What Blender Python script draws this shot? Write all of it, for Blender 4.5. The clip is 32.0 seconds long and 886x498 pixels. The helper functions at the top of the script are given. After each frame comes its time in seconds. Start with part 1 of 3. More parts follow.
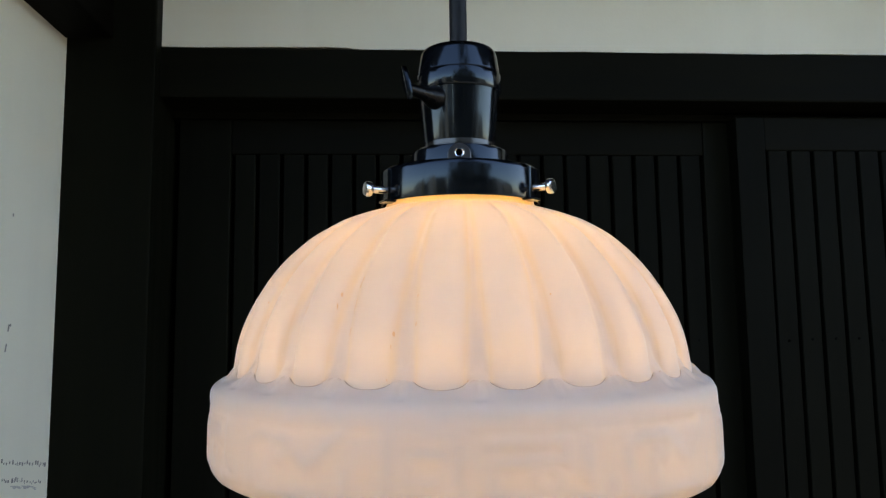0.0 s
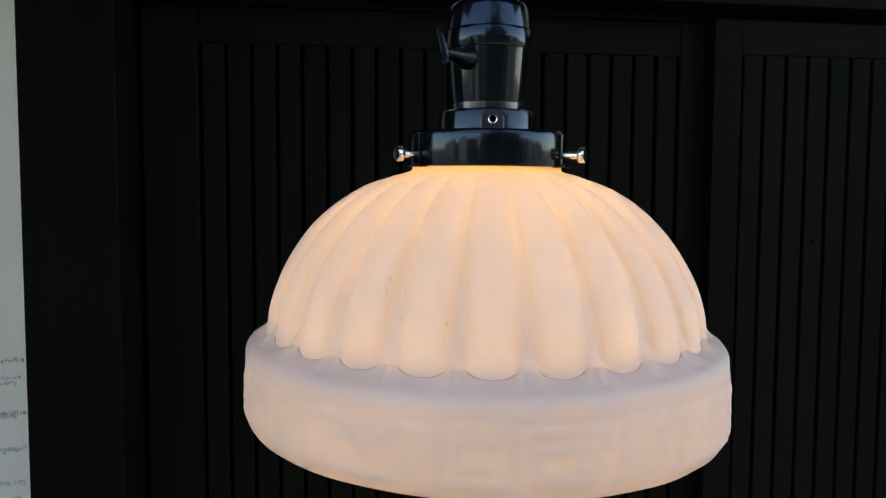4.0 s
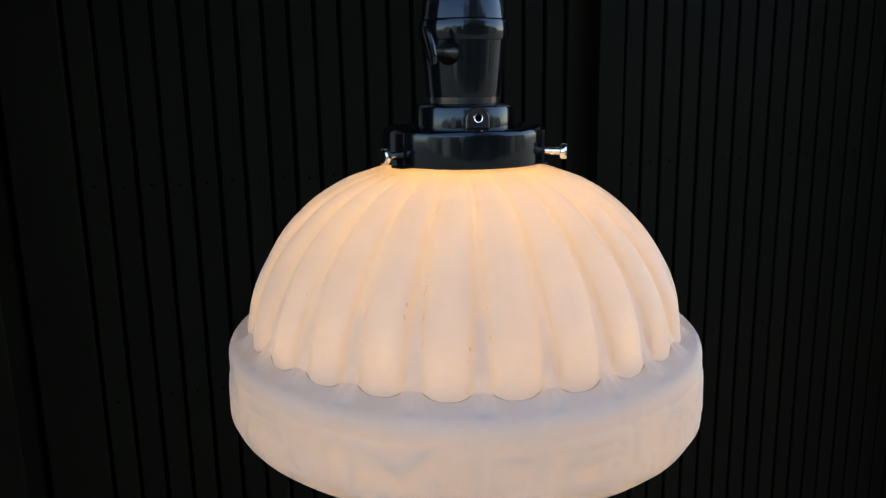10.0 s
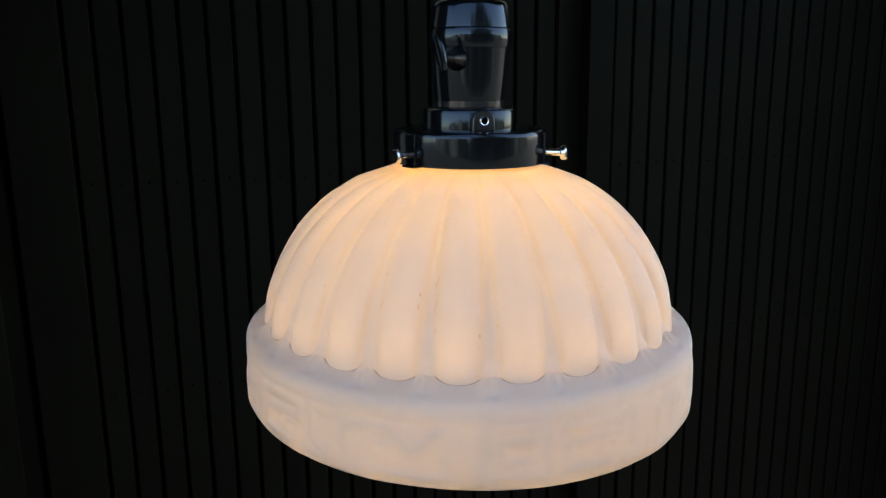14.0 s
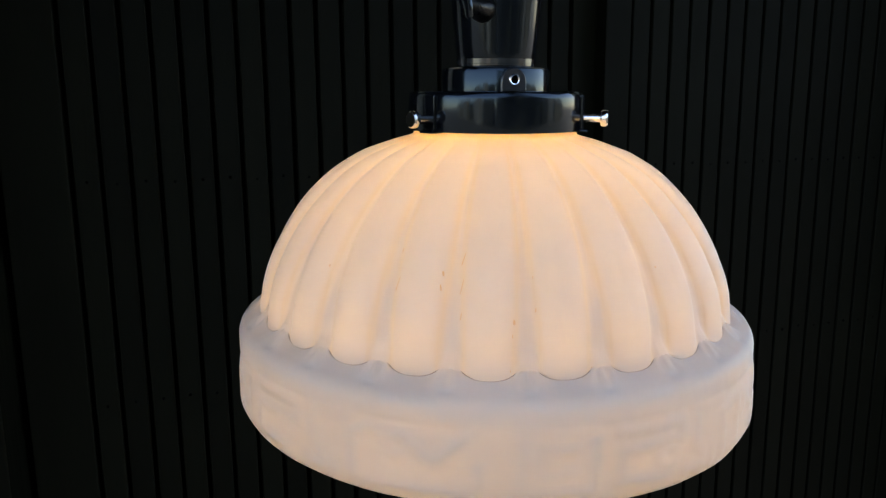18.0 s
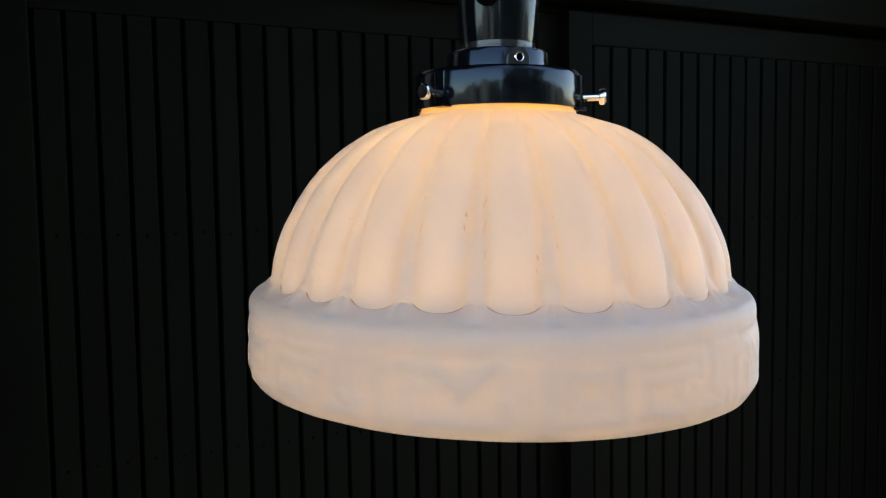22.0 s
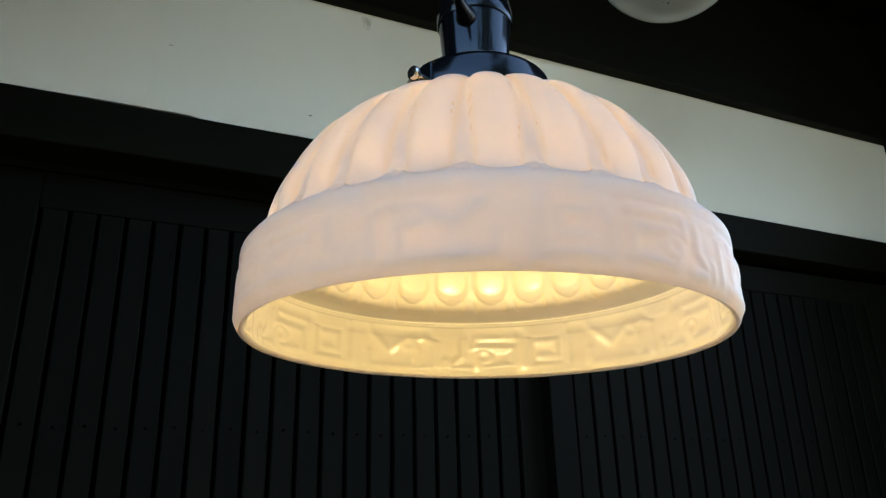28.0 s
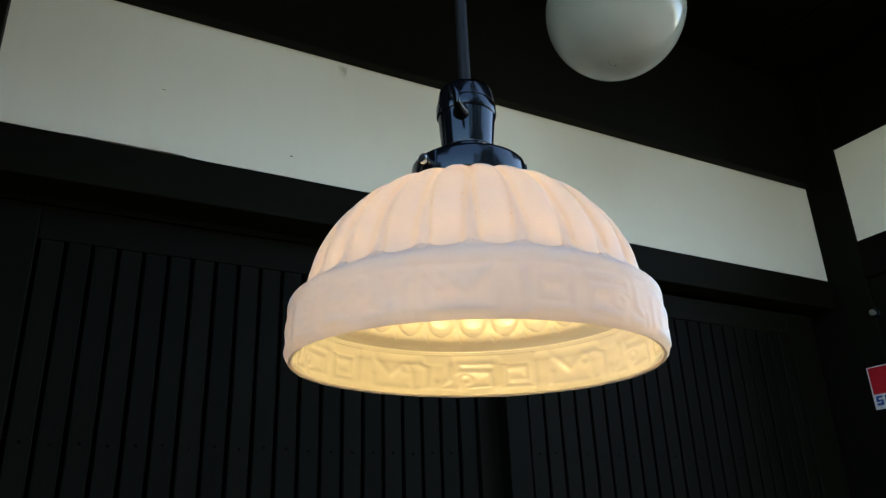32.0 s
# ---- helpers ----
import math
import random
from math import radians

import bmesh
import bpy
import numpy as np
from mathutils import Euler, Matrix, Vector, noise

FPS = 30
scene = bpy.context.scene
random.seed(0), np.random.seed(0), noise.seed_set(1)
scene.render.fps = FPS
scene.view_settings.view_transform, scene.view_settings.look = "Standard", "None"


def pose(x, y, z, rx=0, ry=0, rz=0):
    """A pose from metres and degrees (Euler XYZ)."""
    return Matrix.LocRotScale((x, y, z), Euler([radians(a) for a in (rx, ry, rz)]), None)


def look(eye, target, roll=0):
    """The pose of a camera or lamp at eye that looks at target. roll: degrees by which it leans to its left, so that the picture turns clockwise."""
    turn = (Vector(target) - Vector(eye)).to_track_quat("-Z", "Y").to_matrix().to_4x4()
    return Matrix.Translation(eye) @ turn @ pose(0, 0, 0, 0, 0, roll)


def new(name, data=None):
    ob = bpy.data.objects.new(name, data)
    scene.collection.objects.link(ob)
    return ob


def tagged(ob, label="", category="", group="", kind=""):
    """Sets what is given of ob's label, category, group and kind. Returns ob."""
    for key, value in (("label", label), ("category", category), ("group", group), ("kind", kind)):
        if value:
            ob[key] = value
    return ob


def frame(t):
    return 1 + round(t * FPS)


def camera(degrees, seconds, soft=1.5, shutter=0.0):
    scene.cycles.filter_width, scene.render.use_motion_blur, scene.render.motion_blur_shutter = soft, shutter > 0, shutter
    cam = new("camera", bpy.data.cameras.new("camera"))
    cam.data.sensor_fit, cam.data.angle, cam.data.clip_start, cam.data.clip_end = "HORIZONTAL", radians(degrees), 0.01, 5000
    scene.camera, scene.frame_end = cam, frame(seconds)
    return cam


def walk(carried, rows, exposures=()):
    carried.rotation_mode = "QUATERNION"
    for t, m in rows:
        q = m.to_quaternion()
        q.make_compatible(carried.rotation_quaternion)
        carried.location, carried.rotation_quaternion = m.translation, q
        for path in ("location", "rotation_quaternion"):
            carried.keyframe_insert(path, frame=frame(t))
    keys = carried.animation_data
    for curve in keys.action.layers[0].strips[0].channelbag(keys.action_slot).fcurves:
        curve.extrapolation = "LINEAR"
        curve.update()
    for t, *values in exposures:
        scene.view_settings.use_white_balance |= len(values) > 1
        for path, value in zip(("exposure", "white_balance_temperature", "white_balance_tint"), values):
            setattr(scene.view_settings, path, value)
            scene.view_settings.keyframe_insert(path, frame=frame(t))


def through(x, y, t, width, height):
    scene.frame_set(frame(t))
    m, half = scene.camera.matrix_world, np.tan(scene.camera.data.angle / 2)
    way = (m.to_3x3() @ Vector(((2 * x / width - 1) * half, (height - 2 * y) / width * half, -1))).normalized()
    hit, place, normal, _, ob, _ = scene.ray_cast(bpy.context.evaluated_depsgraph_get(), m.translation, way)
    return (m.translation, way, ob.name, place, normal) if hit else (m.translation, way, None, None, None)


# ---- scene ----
cam = camera(61.26, 32.0, soft=1.35)

# seconds, place, heading, pitch, roll of the hand-held camera
PATH = [
    (0, -0.0315, -0.3558, 1.5343, -3.60, 6.29, 0.69),
    (0.5, -0.0308, -0.3497, 1.5657, -3.65, 2.68, 0.43),
    (1, -0.0282, -0.3472, 1.5717, -3.83, -1.02, 0.75),
    (1.5, -0.0275, -0.3473, 1.5728, -3.61, -2.87, 0.73),
    (2, -0.0302, -0.3490, 1.5732, -3.62, -3.16, 0.82),
    (2.5, -0.0308, -0.3470, 1.5737, -3.81, -2.94, 0.62),
    (4.5, -0.0767, -0.3600, 1.5858, -9.47, -5.16, -0.05),
    (5, -0.0773, -0.3225, 1.5947, -11.41, -7.68, 0.23),
    (5.5, -0.0816, -0.3074, 1.5876, -13.10, -10.47, -0.58),
    (6, -0.0875, -0.3000, 1.6010, -14.11, -12.23, -1.48),
    (6.5, -0.1096, -0.3056, 1.6162, -16.31, -12.67, -0.89),
    (7, -0.1173, -0.3056, 1.6232, -19.27, -12.04, -0.41),
    (7.5, -0.1217, -0.3105, 1.6274, -20.55, -11.47, 0.43),
    (8, -0.1157, -0.3181, 1.6344, -19.80, -11.65, 0.95),
    (8.5, -0.1150, -0.3214, 1.6297, -19.48, -10.79, 0.98),
    (9, -0.1106, -0.3264, 1.6231, -18.23, -10.13, 1.43),
    (9.5, -0.1196, -0.3320, 1.6251, -18.43, -11.27, 1.12),
    (10, -0.1230, -0.3368, 1.6250, -18.55, -11.65, 1.01),
    (10.5, -0.1271, -0.3422, 1.6262, -18.86, -12.13, 0.93),
    (11, -0.1351, -0.3429, 1.6261, -19.57, -12.23, 0.34),
    (11.5, -0.1358, -0.3439, 1.6260, -19.66, -12.07, 0.44),
    (12, -0.1373, -0.3456, 1.6265, -19.71, -12.19, 0.44),
    (12.5, -0.1401, -0.3452, 1.6291, -20.01, -12.69, 0.53),
    (13, -0.1395, -0.3502, 1.6267, -19.61, -11.72, 0.61),
    (13.5, -0.1406, -0.3546, 1.6280, -19.69, -11.76, 0.57),
    (15.5, -0.1277, -0.3358, 1.6146, -18.85, -10.75, 0.52),
    (16, -0.1252, -0.3259, 1.6093, -18.94, -10.48, 0.55),
    (16.5, -0.1260, -0.3186, 1.6081, -19.00, -10.68, 0.58),
    (17, -0.1266, -0.3148, 1.6058, -18.81, -10.68, 0.66),
    (17.5, -0.1312, -0.3117, 1.6039, -18.99, -10.52, 0.52),
    (18, -0.1325, -0.3099, 1.6030, -19.24, -10.57, 0.43),
    (18.5, -0.1338, -0.3027, 1.6012, -19.52, -10.37, 0.70),
    (19, -0.1329, -0.2984, 1.6019, -19.58, -10.71, 0.79),
    (19.5, -0.1394, -0.2997, 1.5869, -20.03, -9.68, 0.59),
    (20, -0.1536, -0.3070, 1.5671, -21.22, -6.98, 0.22),
    (20.5, -0.1572, -0.3138, 1.5601, -21.44, -5.12, 0.75),
    (21, -0.1600, -0.3155, 1.5548, -21.82, -3.48, 0.82),
    (21.5, -0.1607, -0.3144, 1.5530, -22.39, -3.58, 0.84),
    (22, -0.1588, -0.3140, 1.5532, -22.57, -3.66, 0.87),
    (22.5, -0.1572, -0.3117, 1.5515, -22.71, -3.68, 0.73),
    (23, -0.1561, -0.3085, 1.5481, -22.67, -3.20, 0.96),
    (23.5, -0.1579, -0.3092, 1.5489, -22.67, -3.74, 0.81),
    (24, -0.1575, -0.3082, 1.5442, -22.77, -3.51, 0.78),
    (24.5, -0.1611, -0.3039, 1.5206, -22.78, -1.79, 1.12),
    (25, -0.1606, -0.3036, 1.5010, -23.98, 3.71, 1.46),
    (25.5, -0.1626, -0.3031, 1.4757, -24.59, 9.69, 1.54),
    (27.5, -0.1669, -0.3002, 1.4024, -24.48, 19.85, 1.74),
    (28, -0.1617, -0.3029, 1.3961, -24.22, 20.18, 1.46),
    (28.5, -0.1617, -0.2975, 1.3990, -24.17, 19.74, 1.82),
    (29, -0.1640, -0.2991, 1.4006, -24.03, 21.42, 1.97),
    (29.5, -0.1628, -0.3019, 1.4009, -24.04, 23.80, 1.98),
    (30, -0.1640, -0.3066, 1.3984, -23.85, 24.96, 1.99),
    (30.5, -0.1640, -0.3024, 1.4017, -23.90, 24.91, 2.14),
    (31, -0.1877, -0.3353, 1.3915, -24.31, 23.88, 1.73),
    (31.5, -0.2198, -0.3558, 1.3833, -26.92, 22.83, 2.00),
    (32, -0.2338, -0.3817, 1.3749, -28.21, 21.80, 2.12),
]
EXPOSURES = [(0.0, 2.8, 7900.0, 14.0), (6.0, 2.71, 7720.0, 16.0), (7.0, 2.8, 7420.0, 14.0), (8.0, 2.7, 7620.0, 15.0), (13.0, 2.71, 7770.0, 12.0), (20.0, 2.71, 7770.0, 12.0), (25.0, 2.78, 7650.0, 9.0), (28.0, 2.89, 7400.0, 9.0), (32.0, 2.89, 7400.0, 9.0)]
walk(cam, [(t, pose(x, y, z, 90 + pitch, roll, yaw)) for t, x, y, z, yaw, pitch, roll in PATH], EXPOSURES)

# ---- world and light: open shade under an eave, the sun behind the house, one lit bulb ----
SKY = 0.138
BULB = 10.1
SUN_UP, SUN_TURN = 64.0, 50.0
world = bpy.data.worlds.new("sky")
scene.world = world
world.use_nodes = True
wn = world.node_tree.nodes
sky = wn.new("ShaderNodeTexSky")
sky.sky_type = "NISHITA"
sky.sun_disc = False
sky.dust_density = 0.5
sky.ozone_density = 3.5
sky.sun_elevation = radians(SUN_UP)
sky.sun_rotation = radians(SUN_TURN)
world.node_tree.links.new(sky.outputs[0], wn["Background"].inputs[0])
wn["Background"].inputs[1].default_value = SKY

sun = new("sun", bpy.data.lights.new("sun", "SUN"))
sun.data.energy = 4.8
sun.data.angle = radians(0.5)
sun.data.color = (1.0, 0.92, 0.80)
up, turn = radians(SUN_UP), radians(SUN_TURN)
sun.matrix_world = look((math.sin(turn) * math.cos(up) * 20, math.cos(turn) * math.cos(up) * 20, math.sin(up) * 20), (0, 0, 0))


# ---- materials ----
def material(name):
    m = bpy.data.materials.new(name)
    m.use_nodes = True
    nt = m.node_tree
    return m, nt, nt.nodes["Principled BSDF"]


def node(nt, kind, **values):
    n = nt.nodes.new(kind)
    for key, value in values.items():
        n.inputs[key.replace("_", " ")].default_value = value
    return n


def coords(nt, scale=(1, 1, 1)):
    c = nt.nodes.new("ShaderNodeTexCoord")
    m = nt.nodes.new("ShaderNodeMapping")
    m.inputs["Scale"].default_value = scale
    nt.links.new(c.outputs["Object"], m.inputs[0])
    return m.outputs[0]


def ramp(nt, fac, stops):
    r = nt.nodes.new("ShaderNodeValToRGB")
    el = r.color_ramp.elements
    while len(el) < len(stops):
        el.new(0.5)
    for e, (at, colour) in zip(el, stops):
        e.position, e.color = at, (*colour, 1)
    nt.links.new(fac, r.inputs[0])
    return r.outputs[0]


def bump(nt, height, strength, distance):
    b = node(nt, "ShaderNodeBump", Strength=strength, Distance=distance)
    nt.links.new(height, b.inputs["Height"])
    return b.outputs[0]


def mixed(nt, fac, a, b, mode="MIX"):
    n = nt.nodes.new("ShaderNodeMix")
    n.data_type, n.blend_type = "RGBA", mode
    for socket, value in ((n.inputs[0], fac), (n.inputs[6], a), (n.inputs[7], b)):
        if isinstance(value, (int, float)):
            socket.default_value = value
        elif isinstance(value, tuple):
            socket.default_value = (*value, 1)
        else:
            nt.links.new(value, socket)
    return n.outputs[2]


def stained_wood(name, dark, light, along, rough=0.55):
    """Weathered dark-stained timber; along: 0, 1 or 2, the axis of the grain."""
    m, nt, p = material(name)
    stretch = [60.0, 60.0, 60.0]
    stretch[along] = 2.5
    grain = node(nt, "ShaderNodeTexNoise", Scale=1.0, Detail=8.0, Roughness=0.65)
    nt.links.new(coords(nt, stretch), grain.inputs["Vector"])
    wear = node(nt, "ShaderNodeTexNoise", Scale=3.0, Detail=4.0)
    nt.links.new(coords(nt), wear.inputs["Vector"])
    info = nt.nodes.new("ShaderNodeObjectInfo")
    base = ramp(nt, grain.outputs[0], [(0.3, dark), (0.75, light)])
    worn = mixed(nt, ramp(nt, wear.outputs[0], [(0.35, (0, 0, 0)), (0.75, (0.5, 0.5, 0.5))]), base, tuple(1.5 * c for c in light))
    vary = ramp(nt, info.outputs["Random"], [(0.0, (0.75, 0.75, 0.75)), (1.0, (1.2, 1.2, 1.2))])
    nt.links.new(mixed(nt, 1.0, worn, vary, "MULTIPLY"), p.inputs["Base Color"])
    nt.links.new(ramp(nt, grain.outputs[0], [(0.2, (rough - 0.1,) * 3), (0.8, (rough + 0.15,) * 3)]), p.inputs["Roughness"])
    nt.links.new(bump(nt, grain.outputs[0], 0.35, 0.0012), p.inputs["Normal"])
    p.inputs["Specular IOR Level"].default_value = 0.06
    return m


WOOD_V = stained_wood("dark_wood_upright", (0.00209, 0.00233, 0.00133), (0.00496, 0.00532, 0.00307), 2)
WOOD_H = stained_wood("dark_wood_lengthwise", (0.00228, 0.00233, 0.00133), (0.00512, 0.00514, 0.00287), 0)
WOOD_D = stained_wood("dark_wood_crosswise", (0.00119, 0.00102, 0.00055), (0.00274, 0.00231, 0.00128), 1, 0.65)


def plaster_material():
    m, nt, p = material("lime_plaster")
    big = node(nt, "ShaderNodeTexNoise", Scale=2.2, Detail=5.0, Roughness=0.6)
    fine = node(nt, "ShaderNodeTexNoise", Scale=240.0, Detail=4.0)
    streak = node(nt, "ShaderNodeTexNoise", Scale=1.0, Detail=5.0)
    nt.links.new(coords(nt), big.inputs["Vector"])
    nt.links.new(coords(nt), fine.inputs["Vector"])
    nt.links.new(coords(nt, (30, 30, 1.5)), streak.inputs["Vector"])
    tone = ramp(nt, big.outputs[0], [(0.3, (0.74, 0.725, 0.60)), (0.7, (0.82, 0.805, 0.675))])
    tone = mixed(nt, ramp(nt, streak.outputs[0], [(0.55, (0, 0, 0)), (0.85, (0.12, 0.12, 0.12))]), tone, (0.64, 0.61, 0.48))
    nt.links.new(tone, p.inputs["Base Color"])
    p.inputs["Roughness"].default_value = 0.9
    nt.links.new(bump(nt, fine.outputs[0], 0.15, 0.0008), p.inputs["Normal"])
    return m


PLASTER = plaster_material()


def milk_glass(name, gloss, rough, through, pale, deep):
    """Pressed opal glass: scatters light and lets it through, less where it is thick; grime sits in the grooves."""
    m, nt, p = material(name)
    soil = node(nt, "ShaderNodeTexNoise", Scale=38.0, Detail=6.0, Roughness=0.6)
    cloud = node(nt, "ShaderNodeTexNoise", Scale=16.0, Detail=4.0)
    nt.links.new(coords(nt), soil.inputs["Vector"])
    nt.links.new(coords(nt), cloud.inputs["Vector"])
    white = ramp(nt, soil.outputs[0], [(0.3, tuple(0.92 * c for c in pale)), (0.6, pale)])
    warm = ramp(nt, cloud.outputs[0], [(0.3, tuple(0.90 * c for c in deep)), (0.7, deep)])
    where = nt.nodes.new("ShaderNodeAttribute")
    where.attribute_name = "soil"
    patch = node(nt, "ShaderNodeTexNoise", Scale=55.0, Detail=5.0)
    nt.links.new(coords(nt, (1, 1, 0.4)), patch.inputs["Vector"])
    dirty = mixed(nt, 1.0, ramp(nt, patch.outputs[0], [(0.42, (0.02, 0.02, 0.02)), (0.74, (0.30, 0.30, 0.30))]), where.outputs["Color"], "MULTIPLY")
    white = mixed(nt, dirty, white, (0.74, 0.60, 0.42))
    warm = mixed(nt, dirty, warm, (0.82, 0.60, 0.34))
    thick = nt.nodes.new("ShaderNodeAttribute")
    thick.attribute_name = "thick"
    # amber: bulb glow near the collar put into the glass tint
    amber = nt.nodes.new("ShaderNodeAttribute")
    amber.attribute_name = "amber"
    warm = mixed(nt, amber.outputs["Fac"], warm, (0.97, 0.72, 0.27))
    # dark line at the flutes' feet: contact shade and dirt put into the colour
    shade_dirt_line = nt.nodes.new("ShaderNodeAttribute")
    shade_dirt_line.attribute_name = "shade_dirt_line"
    broken = mixed(nt, 1.0, shade_dirt_line.outputs["Color"], ramp(nt, cloud.outputs[0], [(0.35, (0.35, 0.35, 0.35)), (0.6, (1, 1, 1))]), "MULTIPLY")
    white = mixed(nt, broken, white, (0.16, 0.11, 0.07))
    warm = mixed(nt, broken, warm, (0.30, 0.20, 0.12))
    diffuse = node(nt, "ShaderNodeBsdfDiffuse")
    pass_on = node(nt, "ShaderNodeBsdfTranslucent")
    shine = node(nt, "ShaderNodeBsdfGlossy", Roughness=rough)
    nt.links.new(white, diffuse.inputs[0])
    nt.links.new(warm, pass_on.inputs[0])
    share = nt.nodes.new("ShaderNodeMapRange")
    share.inputs["To Min"].default_value = through
    share.inputs["To Max"].default_value = through * 0.35
    nt.links.new(thick.outputs["Fac"], share.inputs["Value"])
    body = node(nt, "ShaderNodeMixShader")
    nt.links.new(share.outputs[0], body.inputs[0])
    nt.links.new(diffuse.outputs[0], body.inputs[1])
    nt.links.new(pass_on.outputs[0], body.inputs[2])
    fresnel = node(nt, "ShaderNodeFresnel", IOR=gloss)
    top = node(nt, "ShaderNodeMixShader")
    nt.links.new(fresnel.outputs[0], top.inputs[0])
    nt.links.new(body.outputs[0], top.inputs[1])
    nt.links.new(shine.outputs[0], top.inputs[2])
    nt.links.new(top.outputs[0], nt.nodes["Material Output"].inputs[0])
    return m


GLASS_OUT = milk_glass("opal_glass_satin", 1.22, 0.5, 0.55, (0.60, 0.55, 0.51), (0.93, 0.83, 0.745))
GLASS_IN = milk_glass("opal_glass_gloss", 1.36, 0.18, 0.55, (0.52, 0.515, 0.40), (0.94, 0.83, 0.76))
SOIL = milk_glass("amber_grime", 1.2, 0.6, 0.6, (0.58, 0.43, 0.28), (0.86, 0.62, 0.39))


def plain(name, colour, rough, metal=0.0, spread=0.15, size=120.0, coat=0.0):
    m, nt, p = material(name)
    n = node(nt, "ShaderNodeTexNoise", Scale=size, Detail=5.0)
    nt.links.new(coords(nt), n.inputs["Vector"])
    lo, hi = tuple(c * (1 - spread) for c in colour), tuple(min(1, c * (1 + spread)) for c in colour)
    nt.links.new(ramp(nt, n.outputs[0], [(0.3, lo), (0.7, hi)]), p.inputs["Base Color"])
    nt.links.new(ramp(nt, n.outputs[0], [(0.3, (rough * 0.8,) * 3), (0.7, (min(1, rough * 1.25),) * 3)]), p.inputs["Roughness"])
    p.inputs["Metallic"].default_value = metal
    p.inputs["Coat Weight"].default_value = coat
    return m


BAKELITE = plain("black_moulded_resin", (0.0025, 0.003, 0.004), 0.13, size=300)
BAKELITE.node_tree.nodes["Principled BSDF"].inputs["Specular IOR Level"].default_value = 0.36
# blue specular tint: the reflected sky's blue put into the resin
BAKELITE.node_tree.nodes["Principled BSDF"].inputs["Specular Tint"].default_value = (0.62, 0.82, 1.0, 1)
RING = plain("worn_grey_resin", (0.02, 0.02, 0.02), 0.15)
STEM = plain("soot_black_resin", (0.003, 0.003, 0.003), 0.3)
STEM.node_tree.nodes["Principled BSDF"].inputs["Specular IOR Level"].default_value = 0.12
RESIN_DULL = plain("worn_black_resin", (0.012, 0.012, 0.013), 0.35)
CHROME = plain("nickel_plated_steel", (0.72, 0.70, 0.66), 0.16, 1.0)
PEWTER = plain("brushed_pewter", (0.42, 0.42, 0.40), 0.45, 1.0)
BRASS = plain("aged_brass", (0.45, 0.33, 0.16), 0.3, 1.0)
CORD = plain("black_cord_jacket", (0.003, 0.0035, 0.0035), 0.5, size=900)
CORD.node_tree.nodes["Principled BSDF"].inputs["Specular IOR Level"].default_value = 0.2
# near-black without sheen: gap and hole shade put into the colour; also nails
NEAR_BLACK = plain("dark_void", (0.0006, 0.0006, 0.0006), 0.95)
NEAR_BLACK.node_tree.nodes["Principled BSDF"].inputs["Specular IOR Level"].default_value = 0.0
OPAL = plain("opal_globe_glass", (0.35, 0.38, 0.335), 0.12, spread=0.04, size=14)
OPAL.node_tree.nodes["Principled BSDF"].inputs["Specular IOR Level"].default_value = 0.5
DUST = plain("settled_dust", (0.05, 0.045, 0.04), 0.9)
STAIN = plain("damp_stain", (0.71, 0.685, 0.56), 0.9, spread=0.06)
STAIN_MID = plain("damp_stain_inner", (0.64, 0.61, 0.49), 0.9, spread=0.06)
STAIN_CORE = plain("damp_stain_core", (0.55, 0.52, 0.41), 0.9, spread=0.08)
SMEAR = plain("faint_smear", (0.50, 0.50, 0.46), 0.9, spread=0.25, size=300)
INK = plain("faded_ink", (0.24, 0.24, 0.22), 0.9, spread=0.4)
RED = plain("red_print", (0.42, 0.012, 0.02), 0.35)
WHITE = plain("white_print", (0.62, 0.62, 0.6), 0.4)
BLUE = plain("blue_print", (0.01, 0.07, 0.30), 0.4)
STONE = plain("worn_paving", (0.036, 0.0355, 0.033), 0.85, size=30)


def facade_material():
    m, nt, p = material("street_fronts")
    geo = nt.nodes.new("ShaderNodeNewGeometry")
    tone = ramp(nt, geo.outputs["Random Per Island"], [(0.0, (0.03, 0.035, 0.025)), (0.45, (0.05, 0.05, 0.035)), (0.6, (0.25, 0.23, 0.17)), (0.75, (0.05, 0.05, 0.04)), (1.0, (0.42, 0.41, 0.36))])
    grain = node(nt, "ShaderNodeTexNoise", Scale=2.5, Detail=6.0)
    nt.links.new(coords(nt), grain.inputs["Vector"])
    nt.links.new(mixed(nt, 1.0, tone, ramp(nt, grain.outputs[0], [(0.3, (0.7, 0.7, 0.7)), (0.7, (1, 1, 1))]), "MULTIPLY"), p.inputs["Base Color"])
    p.inputs["Roughness"].default_value = 0.85
    return m


FACADE = facade_material()
LEAVES = plain("dark_foliage", (0.035, 0.05, 0.025), 0.7, size=6, spread=0.4)
ROOF_GREY = plain("grey_roof_slab", (0.10, 0.10, 0.105), 0.6, size=20)


def glowing(name, colour, strength):
    m, nt, p = material(name)
    p.inputs["Base Color"].default_value = (0.9, 0.88, 0.82, 1)
    p.inputs["Emission Color"].default_value = (*colour, 1)
    p.inputs["Emission Strength"].default_value = strength
    return m


LIT = glowing("lit_frosted_bulb", (1.0, 0.76, 0.40), BULB)


